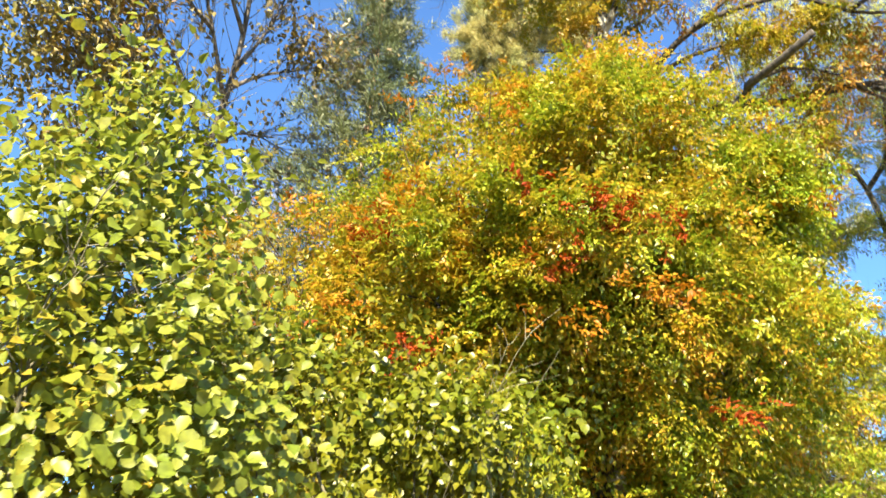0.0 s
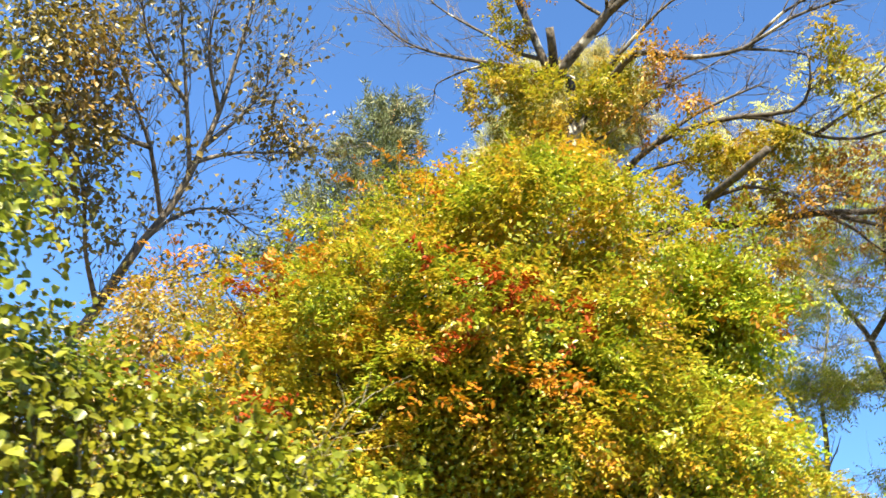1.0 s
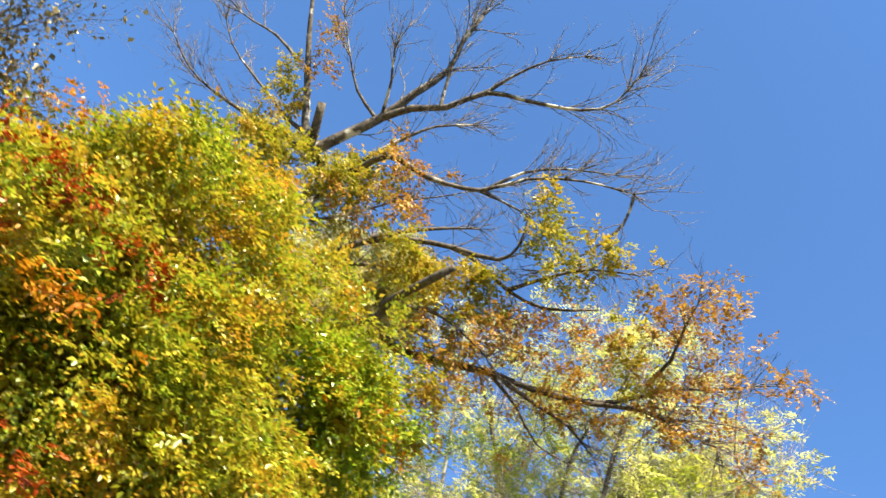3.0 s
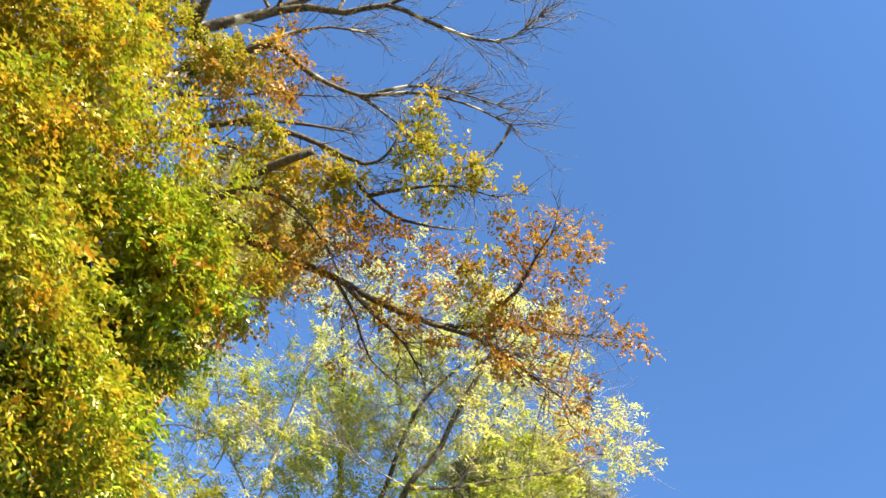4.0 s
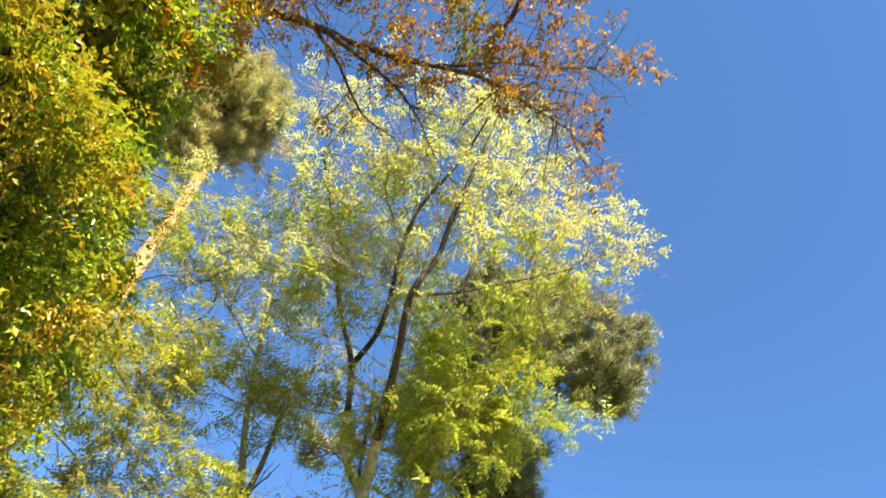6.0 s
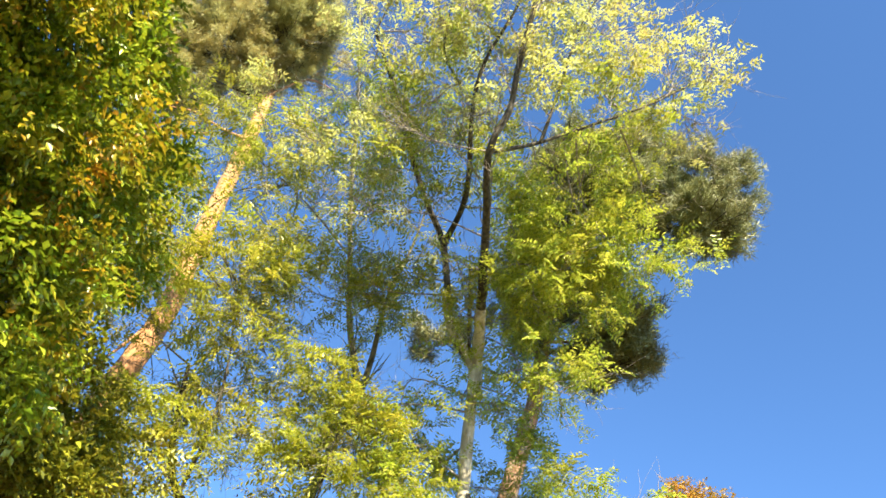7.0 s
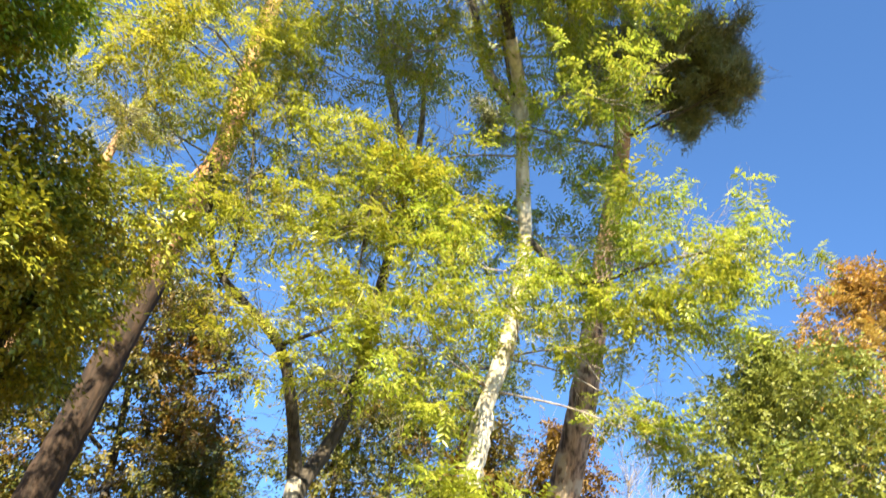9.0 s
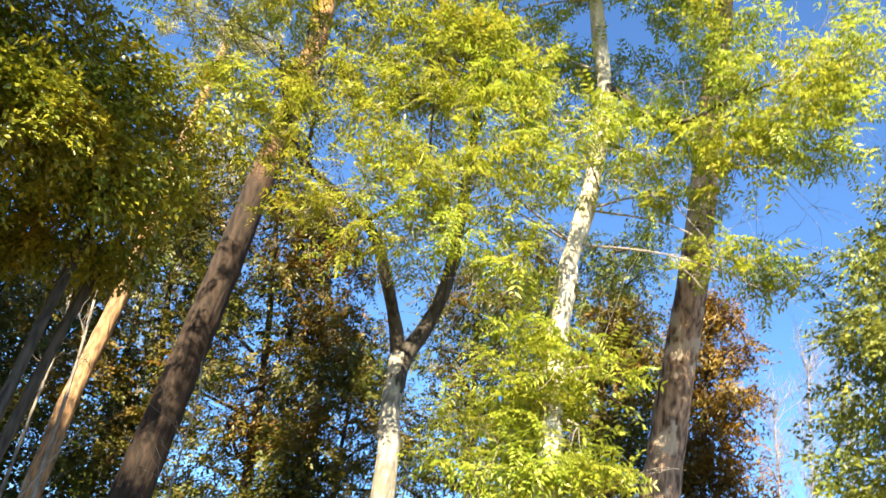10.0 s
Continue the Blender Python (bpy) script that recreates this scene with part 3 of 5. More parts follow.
    leaf_parts(crown, leaf_meshes(M_DOME, 5, 0.55), front[0][near], front[1][near], 0.058, rng)
    v, f = gold_bough.arrays()
    part("upper_bough", v, f, M_DOMEGOLD, t, "upper bough turned gold and orange")
    v, f = low_bough.arrays()
    part("lower_bough", v, f, M_BOUGH, t, "lower bough still mostly green")
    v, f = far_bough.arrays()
    part("hanging_bough", v, f, M_OLIVESHADE, t, "hanging bough of dull olive and brown leaves, darkened as in shade")
    # leaning stems beneath the crown, on the side of the clearing
    for p1, p2, p3 in (((4.65, 12.92, 1.41), (4.56, 13.12, 2.48), (4.53, 13.32, 3.85)), ((4.44, 13.50, 1.48), (4.44, 13.65, 2.55), (4.54, 13.87, 3.85))):
        p1, p2, p3 = np.array(p1), np.array(p2), np.array(p3)
        low = p1 + (p1 - p2) * (p1[2] - ground_z(p1[0], p1[1]) + 0.1) / max(0.3, p2[2] - p1[2])
        stem(t, [low, p1, p2, p3], 0.075, 0.045, B_DARK, rng, "trunk", 9)
    # sprays that have turned early, the highest on bare shoots above the crown
    for pts in ([(0.3, 8.2, 5.9), (0.1, 7.6, 6.7), (-0.05, 7.2, 7.6)], [(0.3, 8.2, 5.9), (0.3, 7.7, 6.8), (0.3, 7.3, 7.7)], [(0.0, 8.2, 5.7), (-0.3, 7.6, 6.4), (-0.45, 7.2, 7.2)]):
        stem(t, pts, 0.022, 0.006, B_OAKTWIG, rng, sides=6, wig=0.008)
    red, orange = Heap(), Heap()
    for c, n in (((1.24, 5.71, 4.68), 12), ((1.57, 5.85, 4.71), 7), ((1.88, 5.98, 4.79), 6), ((0.91, 5.88, 4.37), 10), ((-0.19, 5.65, 3.52), 12), ((1.27, 5.55, 4.67), 12), ((-1.06, 5.55, 3.58), 7), ((-0.62, 5.79, 4.52), 9), ((0.71, 5.76, 5.03), 4), ((2.12, 5.82, 3.22), 6)):
        p = np.array(c) + (0, -0.22, 0.05) + rng.normal(0, 0.09, (int(n * 1.5), 3)) * (1.5, 1, 0.7)
        n = len(p)
        red.add(*twig_leaves(rng, p + np.array([0, -0.08, 0]), np.tile((0.1, -0.7, 0.1), (n, 1)), 13, 0.16, 0.052, 0.5))
    for c, n in (((1.57, 5.82, 4.12), 8), ((1.84, 5.88, 4.12), 8), ((0.91, 5.88, 3.89), 8), ((1.60, 5.78, 4.11), 10), ((-0.90, 5.51, 3.79), 10), ((3.73, 7.10, 5.84), 7), ((4.17, 8.03, 6.35), 16), ((-0.50, 5.76, 4.62), 12), ((-0.26, 5.98, 5.10), 10), ((0.67, 6.10, 6.03), 10), ((-0.05, 7.3, 7.3), 9), ((0.25, 7.4, 7.35), 8), ((-0.4, 7.3, 6.95), 9), ((-1.05, 5.8, 4.75), 14)):
        p = np.array(c) + (0, -0.22, 0.05) + rng.normal(0, 0.11, (n, 3)) * (1.5, 1, 0.7)
        orange.add(*twig_leaves(rng, p + np.array([0, -0.08, 0]), np.tile((0.2, -0.7, 0.0), (n, 1)), 12, 0.18, 0.054, 0.5))
    v, f = red.arrays()
    part("red_foliage", v, f, M_RED, t, "leaves turned red early")
    v, f = orange.arrays()
    part("orange_foliage", v, f, M_ORANGE, t, "leaves turned bright orange")


build_dome()


# ---- the old oak with a dead top, its limbs reaching out over the path ----
def build_oak():
    rng = np.random.default_rng(21)
    t = tree("old oak with bare dead top and rusty leaves on long limbs", (1.8, 9.0))
    b = foot(t)
    bole = stem(t, [b, (1.8, 8.5, 4.0), (1.89, 7.65, 9.14), (1.53, 7.39, 9.55), (1.14, 7.02, 10.11), (0.76, 6.62, 10.63), (0.37, 6.15, 11.24)], 0.30, 0.02, B_OAK, rng, "trunk", 12, flare=0.4)
    limbs = (  # start and end radius, points, twig count, twig length
        (0.085, 0.018, [(1.65, 7.51, 9.48), (1.69, 7.34, 9.61), (2.13, 6.78, 10.02), (2.33, 6.39, 10.31), (2.54, 6.00, 10.58), (2.50, 5.72, 10.82), (2.55, 5.36, 11.09)], 10, 0.7),
        (0.05, 0.006, [(2.13, 6.78, 10.02), (2.41, 6.46, 10.10), (2.77, 6.21, 10.14), (3.09, 5.80, 10.22), (3.53, 5.60, 10.18), (4.12, 5.32, 10.12), (4.40, 5.05, 10.18), (4.47, 4.69, 10.31)], 16, 0.65),
        (0.026, 0.005, [(3.05, 5.87, 10.19), (3.26, 5.49, 10.36), (3.50, 5.18, 10.48), (3.83, 4.91, 10.55)], 7, 0.4),
        (0.026, 0.005, [(2.70, 6.24, 10.12), (2.59, 6.03, 10.45), (2.49, 5.65, 10.75), (2.52, 5.30, 10.90)], 6, 0.5),
        (0.024, 0.005, [(2.05, 6.78, 10.01), (1.71, 6.69, 10.16), (1.41, 6.46, 10.37), (1.11, 6.10, 10.51)], 7, 0.5),
        (0.022, 0.006, [(2.13, 6.75, 10.04), (2.03, 6.33, 10.16), (1.86, 6.01, 10.32), (1.87, 5.71, 10.46)], 6, 0.45),
        (0.045, 0.008, [(2.12, 7.33, 9.28), (2.31, 6.94, 9.45), (2.57, 6.54, 9.60), (2.80, 6.29, 9.74), (3.14, 6.04, 9.76)], 10, 0.55),
        (0.045, 0.006, [(2.19, 7.25, 9.22), (2.50, 6.70, 9.25), (3.06, 6.56, 9.10), (3.61, 6.33, 9.08), (3.97, 5.94, 9.15), (4.48, 5.59, 9.13), (5.00, 5.38, 9.10)], 14, 0.6),
        (0.022, 0.005, [(3.64, 6.32, 9.08), (3.90, 5.96, 9.26), (4.24, 5.70, 9.35), (4.75, 5.43, 9.38)], 9, 0.4),
        (0.02, 0.005, [(3.61, 6.34, 9.08), (4.07, 6.22, 8.96), (4.40, 6.17, 8.80)], 4, 0.4),
        (0.02, 0.005, [(5.00, 5.38, 9.10), (5.05, 5.62, 8.84), (4.87, 5.99, 8.55), (4.54, 6.33, 8.30)], 4, 0.5),
        (0.022, 0.005, [(2.89, 7.00, 9.04), (3.21, 6.74, 9.09), (3.51, 6.45, 9.13)], 5, 0.4),
        (0.05, 0.006, [(1.23, 7.69, 9.91), (0.61, 7.87, 10.16), (-0.13, 7.98, 10.38), (-0.62, 7.98, 10.61), (-1.01, 7.82, 10.83)], 16, 0.7),
        (0.026, 0.005, [(0.75, 7.83, 10.09), (0.33, 8.36, 10.49), (-0.10, 9.02, 10.89), (-0.10, 9.14, 10.79)], 4, 0.4),
        (0.03, 0.005, [(0.84, 7.46, 10.12), (0.32, 7.43, 10.39), (-0.13, 7.39, 10.66), (-0.52, 7.13, 10.94)], 10, 0.6),
        (0.024, 0.005, [(0.83, 6.89, 10.37), (0.40, 6.84, 10.54), (-0.14, 6.88, 10.61), (-0.49, 6.72, 10.59)], 8, 0.5),
        (0.062, 0.034, [(3.34, 7.31, 7.45), (3.34, 7.13, 7.49), (3.53, 6.66, 7.47), (3.71, 6.27, 7.51)], 0, 0),
        (0.075, 0.01, [(3.24, 7.71, 7.63), (3.73, 7.75, 7.68), (4.16, 7.63, 7.71), (4.68, 7.43, 7.75), (5.21, 7.26, 7.72), (5.75, 7.01, 7.71), (6.24, 6.80, 7.79), (6.70, 6.70, 7.74), (7.25, 6.62, 7.73)], 22, 0.8),
        (0.03, 0.006, [(5.50, 7.15, 7.71), (5.97, 6.91, 7.83), (6.36, 6.66, 8.10), (6.79, 6.47, 8.28), (7.37, 6.09, 8.46)], 16, 0.6),
        (0.026, 0.006, [(6.13, 6.63, 7.98), (6.14, 6.22, 8.01), (6.02, 5.83, 8.08), (5.94, 5.52, 8.06)], 6, 0.4),
        (0.022, 0.004, [(4.75, 7.43, 7.73), (5.13, 7.53, 7.64), (5.56, 7.75, 7.54), (6.12, 7.75, 7.55)], 5, 0.5),
        (0.03, 0.006, [(4.85, 7.33, 7.66), (5.24, 7.28, 7.55), (5.65, 7.28, 7.52), (6.04, 7.36, 7.39)], 8, 0.5),
        (0.055, 0.01, [(2.42, 7.73, 8.05), (2.67, 7.37, 8.25), (3.01, 7.06, 8.37), (3.64, 6.75, 8.42), (4.03, 6.66, 8.30), (4.38, 6.66, 8.16), (4.80, 6.54, 8.07), (5.24, 6.25, 8.12)], 12, 0.6),
        (0.035, 0.006, [(2.41, 7.76, 8.03), (2.86, 7.38, 8.10), (3.31, 7.16, 8.13), (3.78, 7.00, 8.21)], 6, 0.5),
        (0.03, 0.008, [(2.84, 7.13, 8.31), (3.19, 6.94, 8.58), (3.56, 6.71, 8.70), (3.81, 6.58, 8.77)], 7, 0.45),
        (0.03, 0.008, [(3.66, 6.74, 8.42), (4.13, 6.53, 8.37), (4.24, 6.32, 8.49), (4.17, 6.08, 8.67)], 6, 0.5),
        (0.03, 0.008, [(3.35, 7.22, 7.54), (3.72, 7.04, 7.65), (4.10, 7.00, 7.61), (4.49, 7.03, 7.49)], 8, 0.5),
        (0.025, 0.006, [(4.38, 6.66, 8.16), (4.64, 6.26, 8.19), (4.92, 5.93, 8.20), (5.23, 5.69, 8.13)], 9, 0.45),
        (0.055, 0.045, [(1.60, 7.44, 9.52), (1.53, 7.11, 9.62), (1.45, 6.87, 9.77)], 0, 0),
    )
    h = Heap()
    wood = bole
    for k, (r0, r1, pts, n, ln) in enumerate(limbs):
        # a limb that touches no other wood grows from the bole
        p0 = np.array(pts[0])
        if np.min(np.linalg.norm(wood - p0, axis=1)) > 0.16:
            root = bole[np.argmin(np.linalg.norm(bole - p0 + np.array([0, 0, 0.7]), axis=1))]
            pts = [tuple(root), tuple(root * 0.45 + p0 * 0.55 + np.array([0, 0, -0.08])), *pts]
        # lower limbs take a darker bark in place of the leaf shade on them
        line = stem(t, pts, r0 * 1.1, r1 * 1.2, B_DARK if k > 15 else B_OAK, rng, sides=7, wig=0.004)
        wood = np.vstack([wood, line])
        if n:
            twigs_on(h, line, max(0.012, r0 * 0.25), rng, int(n * (2.1 if k < 16 else 1.7)), ln, 2, 0.4 if k < 16 else 0.2, 0.2, 3, None, 0.75 if k < 16 else 1.2)
            twigs_on(h, line[len(line) // 2:], 0.010, rng, int(n * (1.3 if k < 16 else 0.8)), ln * 0.75, 2, 0.3, 0.2, 3, None, 0.7)
    v, f = h.arrays()
    mass("brushwood", v, f, B_OAKTWIG, t)
    gold, rust, places = Heap(), Heap(), []
    for c, r, n in (((1.05, 7.60, 9.69), 0.42, 60), ((1.57, 7.41, 9.41), 0.35, 45), ((1.28, 7.77, 9.22), 0.45, 60), ((1.90, 7.53, 8.99), 0.6, 110), ((1.04, 7.68, 9.38), 0.4, 60), ((1.56, 7.51, 9.08), 0.45, 90), ((2.07, 7.24, 9.10), 0.35, 60), ((0.93, 7.01, 10.20), 0.22, 22), ((1.09, 7.24, 9.96), 0.2, 20),
                    ((2.34, 6.99, 9.29), 0.35, 60), ((2.34, 7.32, 8.80), 0.5, 80), ((4.30, 5.93, 8.62), 0.2, 24), ((4.36, 6.15, 8.47), 0.26, 34), ((4.67, 6.19, 8.23), 0.2, 20), ((4.82, 5.77, 8.34), 0.16, 12), ((5.11, 5.70, 8.16), 0.26, 26), ((4.93, 5.94, 8.07), 0.2, 16),
                    ((3.51, 7.09, 8.04), 0.4, 90), ((3.55, 6.85, 7.75), 0.3, 50), ((3.99, 6.91, 7.98), 0.3, 44), ((4.37, 6.84, 7.95), 0.2, 18), ((3.89, 7.31, 7.65), 0.35, 40), ((3.04, 7.39, 7.95), 0.45, 60), ((4.06, 6.67, 8.15), 0.2, 16), ((5.64, 6.26, 8.09), 0.2, 16), ((6.02, 6.46, 7.89), 0.22, 20), ((0.64, 8.03, 9.79), 0.25, 24),
                    ((3.73, 7.34, 6.79), 0.3, 34), ((4.18, 7.73, 6.6), 0.26, 26), ((3.86, 7.69, 6.62), 0.28, 24), ((4.13, 7.49, 6.82), 0.22, 20)):
        for _ in range(4):
            q = np.array(c) + rng.normal(0, 0.5, 3) * r
            u = r * rng.uniform(0.35, 0.65)
            p, w = clustered(rng, q, (u, u, u * 0.9), int(n * (0.3 if c[0] > 4.1 else 0.42)) + 5, 5, 0.05, 0.2, 0.35)
            gold.add(*twig_leaves(rng, p, w, 12, 0.17, 0.05, 0.55))
            places.append(q + rng.normal(0, 0.5, (3, 3)) * u)
    for c, r, n in (((2.77, 6.93, 9.10), 0.4, 70), ((1.09, 6.64, 10.56), 0.25, 22), ((2.70, 7.13, 8.83), 0.35, 40), ((4.19, 7.22, 7.66), 0.28, 30), ((4.62, 7.02, 7.73), 0.25, 24), ((5.21, 7.01, 7.81), 0.26, 28), ((5.54, 6.66, 7.96), 0.26, 34), ((5.84, 6.92, 7.75), 0.3, 40), ((5.40, 7.20, 7.56), 0.25, 22),
                    ((5.81, 6.33, 8.09), 0.2, 20), ((5.95, 5.64, 8.10), 0.2, 22), ((5.93, 5.89, 8.08), 0.2, 18), ((6.40, 5.61, 8.28), 0.2, 20), ((6.36, 6.15, 8.08), 0.28, 26), ((6.79, 6.00, 8.20), 0.26, 22), ((7.34, 6.08, 8.35), 0.22, 18), ((7.19, 6.30, 8.02), 0.24, 16), ((6.67, 6.42, 7.98), 0.26, 20), ((6.10, 6.69, 7.80), 0.26, 22), ((5.85, 7.16, 7.53), 0.2, 14), ((3.99, 7.72, 7.36), 0.25, 18), ((7.73, 6.91, 7.73), 0.1, 5),
                    ((4.03, 7.57, 7.52), 0.24, 18), ((4.41, 7.27, 7.13), 0.24, 24), ((4.17, 7.26, 7.76), 0.24, 16), ((4.35, 6.8, 7.58), 0.22, 16), ((4.7, 6.84, 7.66), 0.2, 14), ((4.24, 7.58, 6.87), 0.2, 16)):
        for _ in range(4):
            q = np.array(c) + rng.normal(0, 0.85, 3) * r
            u = r * rng.uniform(0.35, 0.7)
            p, w = clustered(rng, q, (u, u, u), int(n * 0.28) + 6, 5, 0.06, 0.2, 0.35)
            rust.add(*twig_leaves(rng, p, w, 9, 0.17, 0.054, 0.52))
    v, f = gold.arrays()
    crown = part("crown", v, f, M_OAK, t)
    places = np.vstack(places)[:300]
    leaf_parts(crown, leaf_meshes(M_OAK, 5, 0.6), places, unit(rng.normal(0, 1, places.shape)), 0.075, rng)
    v, f = rust.arrays()
    part("rusty_foliage", v, f, M_RUST, t, "rust-brown oak leaves")


build_oak()


# ---- the half-bare dark tree ----
def build_dark():
    rng = np.random.default_rng(31)
    t = tree("half-bare dark tree with sparse dull brown leaves", (-4.3, 8.4))
    b = foot(t)
    trunk = [b, (-4.5, 8.2, 2.5), (-3.56, 8.60, 5.36), (-3.34, 8.55, 6.18), (-3.10, 8.38, 6.86), (-2.91, 8.29, 7.30), (-2.73, 8.07, 7.89), (-2.58, 7.81, 8.57), (-2.48, 7.46, 9.26), (-2.41, 7.11, 9.99)]
    main = stem(t, trunk, 0.15, 0.018, B_MID, rng, "trunk", 9, flare=0.3)
    h, tips = Heap(), []
    limbs = ([(-2.78, 8.10, 7.81), (-2.84, 7.45, 8.33), (-2.97, 6.85, 8.97), (-3.06, 6.33, 9.46)], [(-3.00, 8.32, 7.22), (-3.11, 7.61, 7.67), (-3.34, 6.98, 8.03), (-3.54, 6.51, 8.32)],
             [(-3.17, 8.42, 6.74), (-3.01, 8.61, 7.36), (-2.65, 8.93, 7.88), (-2.18, 9.47, 7.94)], [(-3.38, 8.52, 5.96), (-3.44, 7.89, 6.30), (-3.47, 7.42, 6.73), (-3.62, 6.90, 7.07)],
             [(-2.69, 8.01, 8.14), (-2.37, 8.00, 8.79), (-2.02, 7.77, 9.60)], [(-2.70, 8.05, 7.92), (-2.36, 8.27, 8.34), (-1.70, 8.66, 8.82)], [(-3.34, 8.55, 6.18), (-3.04, 9.02, 6.72), (-2.74, 9.43, 7.10)],
             [(-3.11, 7.61, 7.67), (-3.40, 7.24, 7.54), (-3.80, 6.54, 7.64)], [(-2.58, 7.81, 8.57), (-2.70, 7.17, 8.98), (-2.60, 6.61, 9.49)], [(-2.84, 7.45, 8.33), (-3.15, 6.81, 8.46), (-3.23, 6.19, 8.79)])
    for k, pts in enumerate(limbs):
        line = stem(t, pts, 0.036, 0.007, B_MID, rng, sides=6, wig=0.008)
        twigs_on(h, line, 0.012, rng, 30, 0.8, 2, 0.2, 0.15, 3, tips)
    twigs_on(h, main[len(main) // 2:], 0.014, rng, 34, 0.9, 2, 0.2, 0.2, 3, tips)
    v, f = h.arrays()
    mass("brushwood", v, f, B_MID, t)
    tips = np.array(tips)
    pick = tips[rng.random(len(tips)) < 0.42]
    v, f = spray(rng, pick, unit(rng.normal(0, 1, pick.shape)), 1, 0.05, 1, 0.10, 0.6, droop=0.6, face=0.3)
    part("crown", v, f, M_DARKLEAF, t)
    gold = Heap()
    for c, r, n in (((-1.96, 8.28, 8.83), 0.4, 36), ((-1.63, 8.62, 8.90), 0.3, 22), ((-3.92, 5.91, 7.50), 1.0, 280), ((-3.69, 6.55, 7.40), 0.8, 150), ((-3.89, 6.89, 6.85), 0.9, 200), ((-3.49, 7.66, 6.60), 0.6, 60), ((-3.51, 6.07, 7.97), 0.5, 50)):
        p, w = shell(rng, c, (r, r, r), n, 0.3, 0.2)
        gold.add(*spray(rng, p, w, 8, 0.12, 0.8, 0.09, 0.6))
    v, f = gold.arrays()
    part("olive_foliage", v, f, M_OLIVE, t, "dull olive leaves")


build_dark()


# ---- the shrubs beside the path ----
def build_shrub(label, base, blobs, mat, size, seed, stems, rounded=True, per=7):
    rng = np.random.default_rng(seed)
    t = tree(label, base, "shrub", "shrub")
    b = np.array(foot(t))
    h, heap, outer = Heap(), Heap(), []
    for k in range(stems):
        c, r, n = blobs[k % len(blobs)]
        end = np.array(c) + rng.normal(0, 0.3, 3) * np.array(r)
        line = stem(t, [b + rng.normal(0, 0.1, 3) * (1, 1, 0), (b + end) / 2 + rng.normal(0, 0.12, 3), end], 0.022, 0.006, B_STEM, rng, "stem", 6, wig=0.006)
        twigs_on(h, line, 0.008, rng, 12, 0.5, 2, 0.2, 0.3)
    for c, r, n in blobs:
        p, w = clustered(rng, c, np.array(r) * 1.05, int(n * 1.1), 6, 0.11, 0.25, 0.3)
        heap.add(*spray(rng, p, w, per, 0.1, 0.6, size, 0.82 if rounded else 0.5, rounded, 0.35, 0.5))
        pick = rng.permutation(len(p))[:300 // len(blobs)]
        outer.append((p[pick] + rng.normal(0, 0.07, (len(pick), 3)), w[pick]))
    v, f = h.arrays()
    mass("brushwood", v, f, B_STEM, t)
    v, f = heap.arrays()
    crown = part("crown", v, f, mat, t)
    leaf_kinds = leaf_meshes(mat, 5, 0.85)
    for p, w in outer:
        leaf_parts(crown, leaf_kinds, p, w, size * 1.05, rng)


build_shrub("tall shrub with large rounded light-green leaves", (-1.9, 3.5),
            (((-1.58, 3.21, 2.89), (0.75, 0.7, 0.75), 420), ((-1.47, 3.37, 3.64), (0.45, 0.5, 0.45), 150), ((-1.78, 3.20, 3.20), (0.45, 0.45, 0.45), 160), ((-1.20, 3.29, 2.44), (0.8, 0.6, 0.5), 360), ((-1.46, 3.28, 3.97), (0.25, 0.3, 0.35), 60), ((-1.58, 2.92, 2.35), (0.7, 0.6, 0.6), 300)),
            M_HAZEL, 0.058, 41, 14)
build_shrub("low shrub with yellow-green leaves beside the path", (0.2, 4.9),
            (((-0.08, 4.90, 2.95), (0.75, 0.5, 0.45), 260), ((0.2, 4.95, 2.75), (0.4, 0.4, 0.4), 120), ((-0.79, 4.43, 2.92), (0.7, 0.5, 0.6), 260), ((-1.22, 4.36, 2.98), (0.5, 0.5, 0.5), 150), ((-0.01, 4.70, 2.77), (0.6, 0.5, 0.35), 160)),
            M_LIME, 0.058, 43, 10, True, 8)

build_shrub("tall understorey shrub with dull olive-brown leaves", (-2.3, 7.8),
            (((-1.95, 7.3, 5.1), (0.45, 0.5, 0.45), 130), ((-2.1, 7.5, 4.55), (0.6, 0.6, 0.5), 220), ((-2.6, 7.6, 4.4), (0.6, 0.6, 0.55), 220), ((-2.2, 7.5, 3.8), (0.8, 0.6, 0.5), 240), ((-3.0, 7.7, 4.0), (0.6, 0.6, 0.5), 180)),
            M_OLIVE, 0.062, 44, 9, False, 8)


